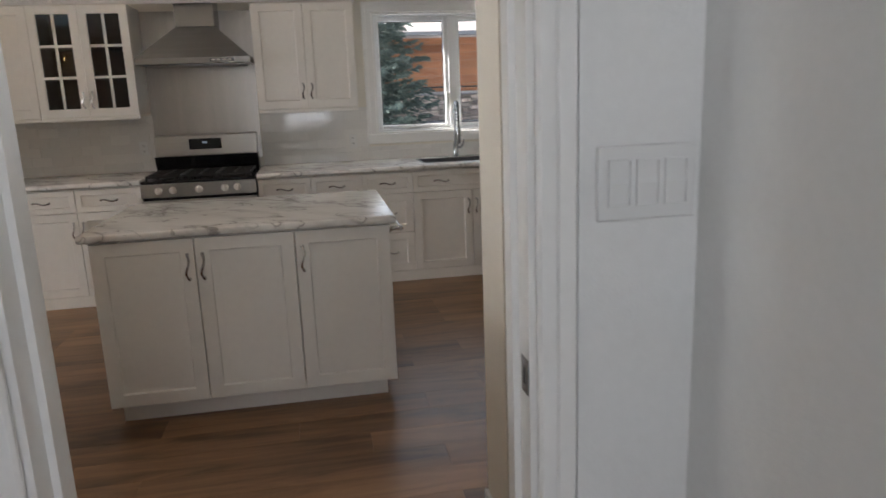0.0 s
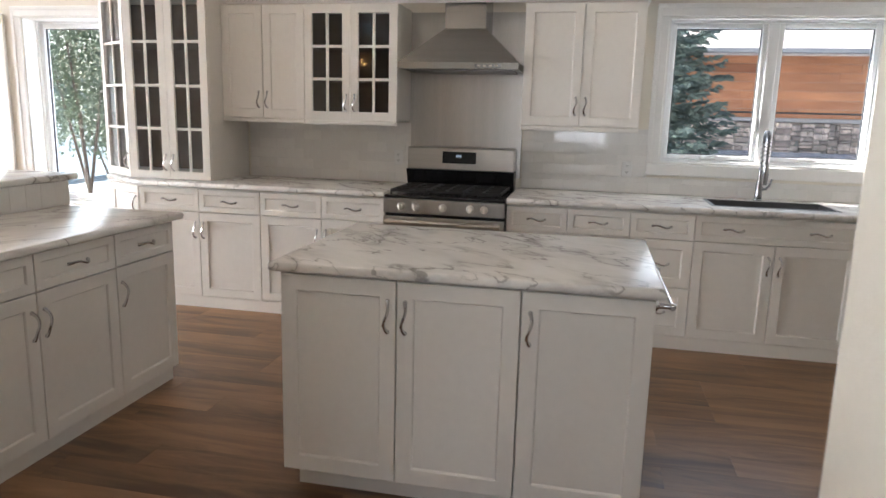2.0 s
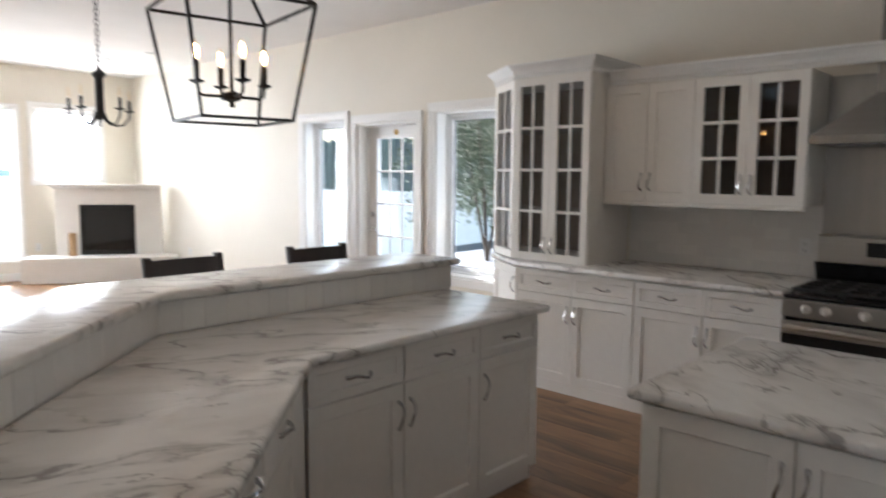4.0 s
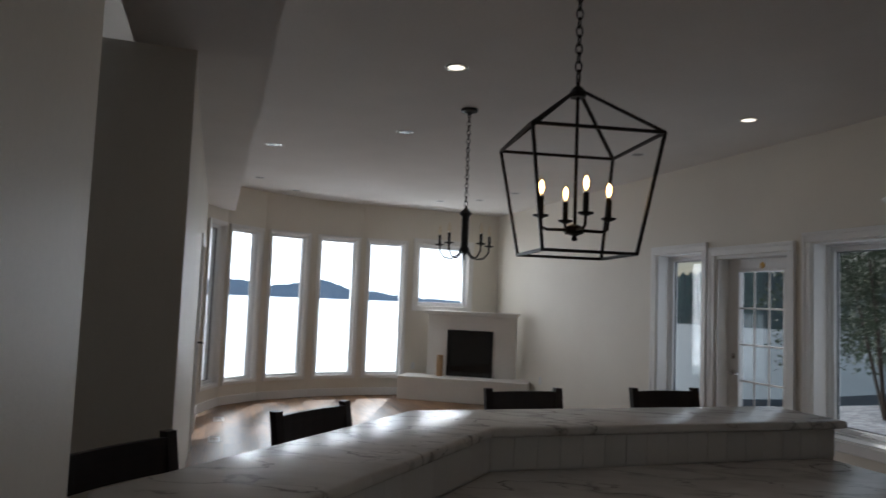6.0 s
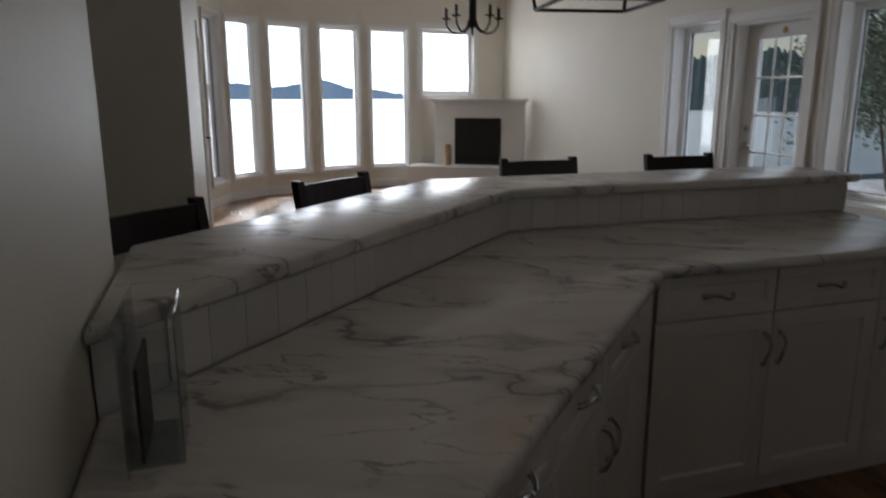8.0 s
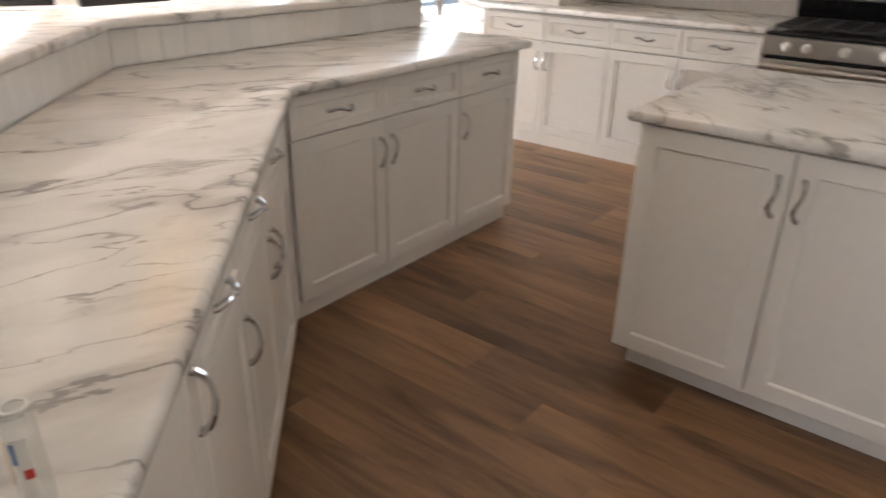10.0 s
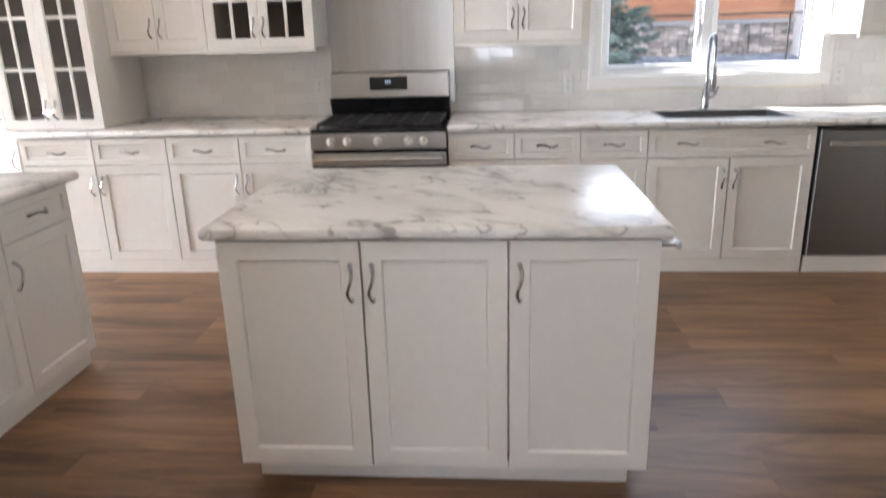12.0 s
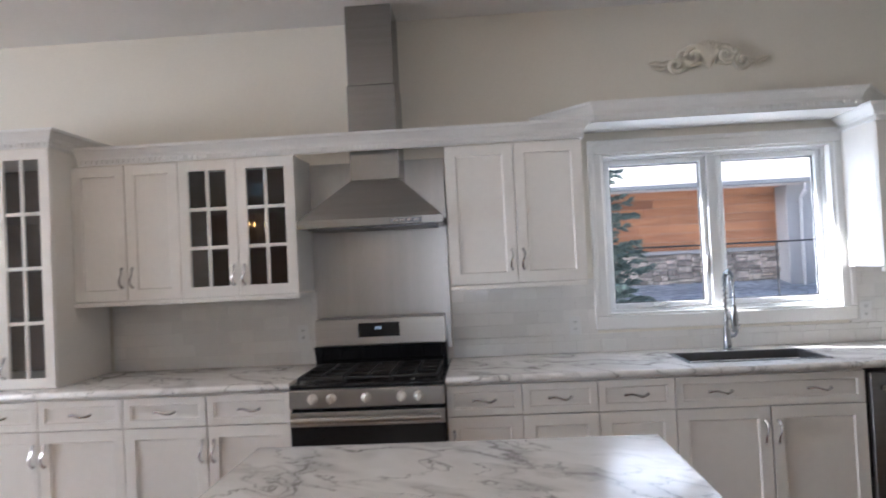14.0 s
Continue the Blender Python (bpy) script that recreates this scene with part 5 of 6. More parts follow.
# carved plaster ornament above the window
orn = thing("wall_ornament", pose(1.572, NW + 0.001, 2.655), "cream carved plaster scroll and shell ornament on the wall", "ornament")


def scroll(bm, cx, cz, r, turn, start, hand, thick):
    pts, rad = [], []
    for k in range(22):
        u = k / 21
        a = start + hand * turn * u
        rr = r * (1 - 0.82 * u)
        pts.append((cx + rr * math.cos(a), -0.016 - 0.030 * u, cz + rr * math.sin(a)))
        rad.append(thick * (1 - 0.5 * u))
    tube(bm, pts, rad, 8)


def carve(name, fn, *args):
    bm = bmesh.new()
    fn(bm, *args)
    part(name, bm, PLASTER, orn, smooth=True)


for s in (-1, 1):
    carve("scroll", scroll, s * 0.10, 0.075, 0.055, 8.5, math.pi / 2 + s * 0.4, -s, 0.020)
    carve("scroll", scroll, s * 0.205, 0.025, 0.052, 8.5, math.pi / 2 + s * 0.9, s, 0.019)
    carve("scroll", scroll, s * 0.155, 0.085, 0.034, 7.0, -math.pi / 2, s, 0.014)
    carve("leaf", tube, [(s * 0.23, -0.012, 0.045), (s * 0.29, -0.014, 0.035), (s * 0.33, -0.012, 0.050), (s * 0.365, -0.008, 0.048)], [0.018, 0.016, 0.013, 0.005], 8)
    carve("leaf", tube, [(s * 0.25, -0.012, 0.02), (s * 0.30, -0.012, 0.01), (s * 0.345, -0.008, 0.025)], [0.012, 0.011, 0.005], 8)
    carve("leaf", tube, [(s * 0.05, -0.014, 0.03), (s * 0.11, -0.016, 0.02), (s * 0.17, -0.012, 0.035)], [0.014, 0.016, 0.010], 8)
for k in range(9):
    a = math.pi * (0.06 + 0.88 * k / 8)
    carve("shell_rib", tube, [(0.015 * math.cos(a), -0.02, 0.045), (0.055 * math.cos(a), -0.034, 0.085 + 0.03 * math.sin(a)), (0.088 * math.cos(a), -0.018, 0.09 + 0.075 * math.sin(a))], [0.008, 0.015, 0.012], 8)
carve("boss", lathe, [(0.045, 0.0), (0.040, 0.018), (0.022, 0.032)], (0, 0, 0.06), 16, "y")
carve("drop", tube, [(0, -0.014, 0.04), (0, -0.02, 0.015), (0, -0.010, -0.005)], [0.022, 0.016, 0.006], 8)

# clear holder with printed label on the worktop
ho = thing("plastic_vial", pose(-0.428, 3.970, 0.9152, 0, 0, 25), "small clear plastic vial with a colourful printed wrap", "vial")


def arc_patch(r, a0, a1, z0, z1, thick=0.0004):
    """A thin curved piece round the z axis, angles in degrees from the vial's front."""
    bm = bmesh.new()
    n = max(2, int((a1 - a0) / 12))
    rings = []
    for i in range(n + 1):
        a = radians(-90 + a0 + (a1 - a0) * i / n)
        rings.append([bm.verts.new((math.cos(a) * q, math.sin(a) * q, z)) for q, z in ((r, z0), (r + thick, z0), (r + thick, z1), (r, z1))])
    for u, v in zip(rings, rings[1:]):
        for k in range(4):
            bm.faces.new([u[k], v[k], v[(k + 1) % 4], u[(k + 1) % 4]])
    bm.faces.new(rings[0])
    bm.faces.new(rings[-1][::-1])
    bmesh.ops.recalc_face_normals(bm, faces=bm.faces)
    return bm


b = bmesh.new()
lathe(b, [(0.0005, 0.001), (0.0135, 0.001), (0.0145, 0.004), (0.0138, 0.085), (0.0125, 0.096), (0.0108, 0.104)], (0, 0, 0), 24)
part("case", b, ACRYLIC, ho, smooth=True)
b = bmesh.new()
tube(b, [(0.0108 * math.cos(k * math.pi / 10), 0.0108 * math.sin(k * math.pi / 10), 0.106) for k in range(20)], 0.0017, 6, closed=True)
part("rim", b, PLASTIC, ho, "white open rim", smooth=True)
card = part("label", arc_patch(0.0149, 5, 62, 0.012, 0.082), LABEL_WHITE, ho, "white printed wrap")
for a0, a1, z0, z1, mt in ((30, 58, 0.04, 0.05, LABEL_RED), (5, 20, 0.056, 0.078, LABEL_BLUE)):
    part("print", arc_patch(0.0154, a0, a1, z0, z1), mt, card)
part("print", arc_patch(0.0149, -42, -25, 0.03, 0.076), LABEL_OCHRE, card)

# clear brochure holder in the corner of the worktop
bh = thing("brochure_holder", pose(-0.95, 3.84, 0.9152), "clear acrylic brochure holder standing on the worktop by the wall", "brochure holder")
part("back_sheet", bx(-0.105, 0.105, -0.003, 0.0, 0.0, 0.235, 0.0008), ACRYLIC, bh)
part("front_sheet", bx(-0.075, 0.075, 0.070, 0.073, 0.0, 0.225, 0.0008), ACRYLIC, bh)
part("base", bx(-0.075, 0.075, 0.0005, 0.0695, 0.0, 0.003), ACRYLIC, bh)
for x in (-0.078, 0.0755):
    part("side_sheet", bx(x, x + 0.0025, 0.0005, 0.073, 0.0, 0.16), ACRYLIC, bh)
part("brochure", bx(-0.068, 0.068, 0.012, 0.018, 0.0035, 0.15), ESPRESSO, bh, "dark folded brochure")

# ---- lamps ----


def flame_bulb(parent, x, y, z, lit=True, r=0.017):
    b = bmesh.new()
    lathe(b, [(0.006, z), (r * 0.85, z + 0.018), (r, z + 0.035), (r * 0.75, z + 0.058), (0.003, z + 0.082)], (x, y, 0), 14)
    g = part("bulb", b, BULBGLASS, parent, "clear flame shaped bulb", smooth=True)
    g.visible_shadow = False
    if lit:
        b = bmesh.new()
        lathe(b, [(0.003, z + 0.010), (0.010, z + 0.024), (0.010, z + 0.048), (0.002, z + 0.064)], (x, y, 0), 8)
        f = part("filament", b, FLAME, g, "glowing filament")


def chain(bm, z0, z1, r=0.013):
    n = max(2, int((z1 - z0) / 0.034))
    for k in range(n):
        z = z0 + (k + 0.5) * (z1 - z0) / n
        hh = (z1 - z0) / n * 0.66
        pts = []
        for j in range(10):
            a = 2 * math.pi * j / 10
            u, w = r * math.cos(a), hh * math.sin(a)
            pts.append((u, 0, z + w) if k % 2 else (0, u, z + w))
        tube(bm, pts, 0.0032, 5, closed=True)


# lantern pendant over the bar; its square frame is turned against the room
LX, LY = -2.227, 5.332
ln = thing("lantern_pendant", pose(LX, LY, 0, 0, 0, -10), "dark bronze open lantern pendant with four lit candle bulbs", "pendant lamp")
RT, RB, ZT, ZB, ZA = 0.247, 0.178, 2.205, 1.765, 2.402
ct = [(-RT, -RT), (RT, -RT), (RT, RT), (-RT, RT)]
cb = [(-RB, -RB), (RB, -RB), (RB, RB), (-RB, RB)]
for k in range(4):
    p, q = ct[k], ct[(k + 1) % 4]
    b = bmesh.new()
    tube(b, [(*p, ZT), (*q, ZT)], 0.008, 4)
    part("top_rail", b, BRONZE, ln)
    p2, q2 = cb[k], cb[(k + 1) % 4]
    b = bmesh.new()
    tube(b, [(*p2, ZB), (*q2, ZB)], 0.008, 4)
    part("bottom_rail", b, BRONZE, ln)
    b = bmesh.new()
    tube(b, [(*p, ZT), (*p2, ZB)], 0.008, 4)
    part("corner_bar", b, BRONZE, ln)
    b = bmesh.new()
    tube(b, [(*p, ZT), (p[0] * 0.08, p[1] * 0.08, ZA)], 0.008, 4)
    part("roof_bar", b, BRONZE, ln)
b = bmesh.new()
lathe(b, [(0.030, ZA - 0.018), (0.034, ZA), (0.020, ZA + 0.02), (0.008, ZA + 0.03)], sides=16)
tube(b, [(0, 0, ZA), (0, 0, 1.862)], 0.007, 8)
part("stem", b, BRONZE, ln)
b = bmesh.new()
tube(b, [(0.016 * math.cos(a), 0, ZA + 0.06 + 0.034 * math.sin(a)) for a in [2 * math.pi * k / 12 for k in range(12)]], 0.004, 6, closed=True)
chain(b, ZA + 0.09, TOP - 0.02)
part("chain", b, BRONZE, ln)
b = bmesh.new()
lathe(b, [(0.06, TOP - 0.022), (0.065, TOP - 0.012), (0.065, TOP - 0.001)], sides=20)
part("canopy", b, BRONZE, ln)
b = bmesh.new()
lathe(b, [(0.004, 1.817), (0.012, 1.822), (0.008, 1.837), (0.035, 1.847), (0.035, 1.872), (0.012, 1.882)], sides=16)
part("hub", b, BRONZE, ln)
for k in range(4):
    a = math.pi / 2 * k - radians(2)
    cx, cy = 0.135 * math.cos(a), 0.135 * math.sin(a)
    b = bmesh.new()
    tube(b, [(0.02 * math.cos(a), 0.02 * math.sin(a), 1.860), (0.11 * math.cos(a), 0.11 * math.sin(a), 1.858), (0.131 * math.cos(a), 0.131 * math.sin(a), 1.868), (cx, cy, 1.907)], 0.006, 8)
    lathe(b, [(0.008, 1.900), (0.028, 1.908), (0.030, 1.914), (0.012, 1.915)], (cx, cy, 0), 16)
    arm = part("arm", b, BRONZE, ln)
    b = bmesh.new()
    lathe(b, [(0.011, 1.915), (0.011, 1.987)], (cx, cy, 0), 12)
    part("candle_sleeve", b, BRONZE, arm)
    flame_bulb(ln, cx, cy, 1.987, True, 0.019)

# dining chandelier
ch = thing("chandelier", pose(-4.90, 5.84, 0), "black five arm candle chandelier, unlit", "chandelier")
b = bmesh.new()
lathe(b, [(0.012, 1.93), (0.03, 1.95), (0.018, 1.98), (0.028, 2.0), (0.028, 2.22), (0.05, 2.25), (0.012, 2.29), (0.006, 2.31)], sides=16)
part("stem", b, IRON, ch, smooth=True)
b = bmesh.new()
chain(b, 2.31, TOP - 0.03)
part("chain", b, IRON, ch)
b = bmesh.new()
lathe(b, [(0.012, TOP - 0.05), (0.03, TOP - 0.03), (0.065, TOP - 0.02), (0.065, TOP - 0.001)], sides=20)
part("canopy", b, IRON, ch)
for k in range(5):
    a = 2 * math.pi * k / 5 + 0.3
    c, s = math.cos(a), math.sin(a)
    b = bmesh.new()
    tube(b, [(r * c, r * s, z) for r, z in ((0.02, 2.0), (0.05, 1.93), (0.10, 1.895), (0.16, 1.905), (0.20, 1.95), (0.205, 2.0))], 0.007, 8)
    lathe(b, [(0.01, 1.995), (0.035, 2.003), (0.037, 2.008), (0.012, 2.01)], (0.205 * c, 0.205 * s, 0), 14)
    arm = part("arm", b, IRON, ch, smooth=True)
    b = bmesh.new()
    lathe(b, [(0.011, 2.01), (0.011, 2.08)], (0.205 * c, 0.205 * s, 0), 10)
    part("candle_sleeve", b, IRON, arm)
    flame_bulb(ch, 0.205 * c, 0.205 * s, 2.08, False, 0.015)

# recessed ceiling lights; the first four are unseen, added to brighten the kitchen
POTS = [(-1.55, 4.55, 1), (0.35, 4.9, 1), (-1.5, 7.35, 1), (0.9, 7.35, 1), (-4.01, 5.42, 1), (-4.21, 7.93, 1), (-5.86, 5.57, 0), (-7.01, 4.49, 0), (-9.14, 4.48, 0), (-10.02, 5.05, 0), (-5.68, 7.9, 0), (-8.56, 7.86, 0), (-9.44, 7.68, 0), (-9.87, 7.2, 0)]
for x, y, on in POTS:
    p = thing("downlight", pose(x, y, TOP), "lit white recessed downlight, added where over the kitchen" if on else "unlit white recessed downlight", "ceiling light", "recessed ceiling lights")
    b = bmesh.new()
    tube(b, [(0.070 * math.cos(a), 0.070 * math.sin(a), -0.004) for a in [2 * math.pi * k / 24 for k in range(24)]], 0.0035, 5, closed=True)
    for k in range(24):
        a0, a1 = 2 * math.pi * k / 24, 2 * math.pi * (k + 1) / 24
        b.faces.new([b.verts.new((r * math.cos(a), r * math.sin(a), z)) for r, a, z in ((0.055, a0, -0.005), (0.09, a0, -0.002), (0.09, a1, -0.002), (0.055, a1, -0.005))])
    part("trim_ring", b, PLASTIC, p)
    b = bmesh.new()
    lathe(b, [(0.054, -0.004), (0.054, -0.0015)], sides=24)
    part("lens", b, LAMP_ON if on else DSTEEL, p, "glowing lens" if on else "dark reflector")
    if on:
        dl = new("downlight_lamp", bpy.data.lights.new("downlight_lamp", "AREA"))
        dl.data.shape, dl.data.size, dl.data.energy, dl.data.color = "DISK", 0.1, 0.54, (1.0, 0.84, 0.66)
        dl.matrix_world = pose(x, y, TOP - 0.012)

# ---- bar stools ----


def bar_stool():
    """Origin under the seat's middle; the back is on the local +y side."""
    s = thing("bar_stool", HOME, "dark espresso wood bar stool with a curved back rail", "bar stool", "stools along the bar")
    part("seat", bx(-0.20, 0.20, -0.20, 0.20, 0.70, 0.745, 0.015), ESPRESSO, s)
    for x, y in ((-0.18, -0.18), (0.18, -0.18)):
        part("leg", bx(x - 0.018, x + 0.018, y - 0.018, y + 0.018, 0, 0.70, 0.003), ESPRESSO, s)
    for x in (-0.2, 0.2):
        b = bmesh.new()
        lv = [(0.0, 0.19), (0.70, 0.19), (0.95, 0.215), (1.125, 0.245)]
        rings = [[b.verts.new((x + dx, y + dy, z)) for dx, dy in ((-0.019, -0.017), (0.019, -0.017), (0.019, 0.017), (-0.019, 0.017))] for z, y in lv]
        for a, c in zip(rings, rings[1:]):
            for k in range(4):
                b.faces.new([a[k], a[(k + 1) % 4], c[(k + 1) % 4], c[k]])
        b.faces.new(rings[0][::-1])
        b.faces.new(rings[-1])
        part("back_post", b, ESPRESSO, s)
    for z0, z1, y in ((1.0, 1.108, 0.232), (0.86, 0.91, 0.205)):
        b = bmesh.new()
        n = 6
        rings = []
        for k in range(n + 1):
            x = -0.182 + 0.364 * k / n
            yy = y + 0.018 * (1 - (2 * k / n - 1) ** 2)
            rings.append([b.verts.new((x, yy + dy, z)) for dy, z in ((-0.010, z0), (0.010, z0), (0.012, z1), (-0.008, z1))])
        for a, c in zip(rings, rings[1:]):
            for k in range(4):
                b.faces.new([a[k], a[(k + 1) % 4], c[(k + 1) % 4], c[k]])
        b.faces.new(rings[0][::-1])
        b.faces.new(rings[-1])
        part("back_rail", b, ESPRESSO, s)
    for z, y in ((0.25, -0.18), (0.32, 0.19)):
        part("stretcher", bx(-0.165, 0.165, y - 0.011, y + 0.011, z, z + 0.035, 0.003), ESPRESSO, s)
    for x in (-0.19, 0.19):
        part("stretcher", bx(x - 0.011, x + 0.011, -0.16, 0.172, 0.40, 0.435, 0.003), ESPRESSO, s)
    return s


stool = bar_stool()
stool.matrix_world = pose(-2.97, 5.595, 0, 0, 0, 90)
copy_thing(stool, pose(-2.97, 6.465, 0, 0, 0, 90))
copy_thing(stool, pose(-2.505, 4.58, 0, 0, 0, 130))
copy_thing(stool, pose(-1.91, 3.94, 0, 0, 0, 135))

# ---- living room ----
FA = Vector((-10.75, 7.30, 0))
f_ang = math.degrees(math.atan2(1.30, 0.80))
fm = pose(FA.x, FA.y, 0, 0, 0, f_ang)
fp = thing("fireplace", fm, "white corner fireplace with raised hearth and dark glass insert", "fireplace")
part("surround", wall_with_holes(bmesh.new(), 0.06, 1.50, 0.36, 1.33, [(0.385, 1.135, 0.36, 1.10)], 0.0, 0.12), WHITE_BRICKISH, fp)
part("hearth", bx(-0.30, 1.75, -0.42, 0.10, 0, 0.359, 0.006), WHITE_BRICKISH, fp, "white raised hearth")
b = bx(0.02, 1.55, -0.14, 0.12, 1.362, 1.40, 0.005)
box(b, 0.05, 1.52, -0.09, 0.10, 1.331, 1.3615, 0.005)
part("mantel", b, TRIM, fp, "white mantel shelf")
b = bmesh.new()
for q in ((0.387, 0.43, 0.361, 1.098), (1.09, 1.133, 0.361, 1.098), (0.43, 1.09, 0.361, 0.43), (0.43, 1.09, 1.03, 1.098)):
    box(b, q[0], q[1], -0.012, 0.03, q[2], q[3], 0.003)
ins = part("insert_frame", b, BLACKM, fp, "black metal insert frame")
part("firebox", bx(0.43, 1.09, 0.10, 0.115, 0.43, 1.03), FIRE_IN, ins)
part("glass", bx(0.43, 1.09, 0.012, 0.016, 0.43, 1.03), FIREGLASS, ins, "dark reflecting glass")
part("side_trim", bx(1.16, 1.185, -0.012, -0.0006, 0.36, 1.14, 0.003), TRIM, fp)
lg = thing("log", fm @ pose(0.30, -0.10, 0.3595), "pale split log standing on the hearth", "log")
b = bmesh.new()
lathe(b, [(0.055, 0.0), (0.052, 0.10), (0.056, 0.22), (0.050, 0.33)], sides=9)
part("trunk", b, LOG, lg)
outlet(pose(-9.35, NW - 0.0005, 0.42))
outlet(FACETS[5][0] @ pose(0.12, -0.0005, 0.47))
for x, y in ((-8.9, 4.15), (-7.7, 4.1)):
    v = thing("floor_vent", pose(x, y, 0.0003), "white metal floor register", "vent")
    part("frame", wall_with_holes(bmesh.new(), -0.15, 0.15, -0.06, 0.06, [(-0.13, 0.13, -0.045, 0.045)], -0.004, 0.0), PLASTIC, v, m=pose(0, 0, 0, -90, 0, 0))
    for k in range(6):
        part("slat", bx(-0.13, 0.13, -0.04 + k * 0.0155, -0.035 + k * 0.0155, 0.0005, 0.003), PLASTIC, v)

# ---- outdoors ----
gm = bmesh.new()
gx = [-3000, -60, -16, -12.5, -8, -2, 2, 6, 12, 40, 300, 3000]
gy = [-3000, -60, -4, 4, 8.95, 10.5, 12.5, 15, 17.2, 22, 60, 3000]


def ground_z(x, y):
    z = -0.35
    if y > 9:
        z += min(1.35, (y - 9) * 0.17) * min(1, max(0, (x + 6) / 6))
    if x < -12:
        z -= min(9, (-12 - x) * 0.35)
    return z


grid = [[gm.verts.new((x, y, ground_z(x, y))) for x in gx] for y in gy]
for j in range(len(gy) - 1):
    for i in range(len(gx) - 1):
        gm.faces.new([grid[j][i], grid[j][i + 1], grid[j + 1][i + 1], grid[j + 1][i]])
setting("ground", gm, GRAVEL, "grey gravel ground", "ground")
# Sun glitter is put into the water as its own white glow.
LAKE = bpy.data.materials.new("glowing_lake")
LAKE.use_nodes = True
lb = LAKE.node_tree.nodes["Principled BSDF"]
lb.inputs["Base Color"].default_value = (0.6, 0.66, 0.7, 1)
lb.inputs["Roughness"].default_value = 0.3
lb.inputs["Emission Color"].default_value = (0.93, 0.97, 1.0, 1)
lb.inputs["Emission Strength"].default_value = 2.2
setting("water", prism(bmesh.new(), [(-62, -2500), (-62, 33), (-2900, 1310), (-2900, -2500)], -9.0, -7.6), LAKE, "lake with its sunlit glitter put in as a white glow", "water")
# Added glowing panel: stands in for hazy sky and brightens the living room.
HAZE = bpy.data.materials.new("glowing_haze")
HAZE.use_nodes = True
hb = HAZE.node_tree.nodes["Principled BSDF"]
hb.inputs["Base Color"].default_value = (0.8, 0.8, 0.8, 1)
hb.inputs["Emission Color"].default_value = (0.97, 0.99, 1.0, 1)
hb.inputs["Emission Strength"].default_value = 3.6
setting("backdrop_west", bx(-2960, -2950, -2600, 1400, -10, 1500), HAZE, "glowing panel standing in for pale hazy sky over the lake", "backdrop")
hill = bmesh.new()
rh = random.Random(11)
n = 260
lowv, topv = [], []
for k in range(n + 1):
    y = -900 + 2400 * k / n
    hh = float(np.interp(y, (-900, 20, 80, 140, 230, 300, 380, 430, 520, 580, 730, 1500), (30, 44, 46, 30, 44, 58, 34, 30, 20, 13, 8, 8))) + rh.uniform(-2, 2)
    lowv.append(hill.verts.new((-2000, y, -9)))
    topv.append(hill.verts.new((-2060, y, -8 + max(5, hh))))
backv = [hill.verts.new((-2300, v.co.y, -9)) for v in lowv]
for k in range(n):
    hill.faces.new([lowv[k], lowv[k + 1], topv[k + 1], topv[k]])
    hill.faces.new([topv[k], topv[k + 1], backv[k + 1], backv[k]])
setting("backdrop_hills", hill, HILL, "wooded hills across the lake, haze put in as blue colour and glow", "backdrop")

# the quieter arm of the lake and the wooded shore beyond it, seen through the garden door
setting("water_north", prism(bmesh.new(), [(-62, 33.2), (-60, 62), (-120, 420), (-2900, 4200), (-2900, 1310.2)], -9.0, -7.62), WATER, "calm blue grey arm of the lake", "water")
woods = bmesh.new()
rw = random.Random(17)
foot, crest, rear = [], [], []
for k in range(420):
    a = radians(153 - 0.17 * k)
    d = 470 + 30 * math.sin(k * 0.05)
    top = -7.6 + 30 + 7 * math.sin(k * 0.021 + 0.4) + 3 * math.sin(k * 0.09) + rw.uniform(-2.2, 2.2)
    for ring, dd, z in ((foot, 0, -8.6), (crest, 60, top), (rear, 120, -8.6)):
        ring.append(woods.verts.new(((d + dd) * math.cos(a), 4 + (d + dd) * math.sin(a), z)))
for k in range(419):
    for lo_, hi_ in ((foot, crest), (crest, rear)):
        woods.faces.new([lo_[k], lo_[k + 1], hi_[k + 1], hi_[k]])
setting("backdrop_woods", woods, WOODS, "dark wooded shore across the lake, with a faint glow for haze", "backdrop")

# neighbouring house
HY = 17.0
nh = thing("house", pose(0, HY, 0), "neighbouring house with cedar siding over ledge stone and pale roof", "house")
part("wall", bx(-3.2, 5.75, 0.03, 5.0, 0.4, 2.75), MORTAR, nh)
part("wing", bx(5.36, 11, -0.5, 0.02, 0.4, 2.6), GREYSIDE, nh, "grey lap sided wing")
b = bmesh.new()
for k in range(10):
    box(b, 5.33, 11, -0.53, -0.501, 0.5 + k * 0.2, 0.69 + k * 0.2)
part("lap_siding", b, GREYSIDE, nh)
b = bmesh.new()
rr = random.Random(5)
for k in range(7):
    z = 1.56 + k * 0.155
    x = -4.0
    while x < 5.7:
        L = rr.uniform(1.2, 3.2)
        box(b, x + 0.003, min(x + L, 5.72) - 0.003, 0.0, 0.028, z + 0.003, z + 0.152)
        x += L
cl = part("cedar_boards", b, CEDAR, nh, "orange cedar boards")
cl["kind"] = "stuff"
b = bmesh.new()
x = -4.0
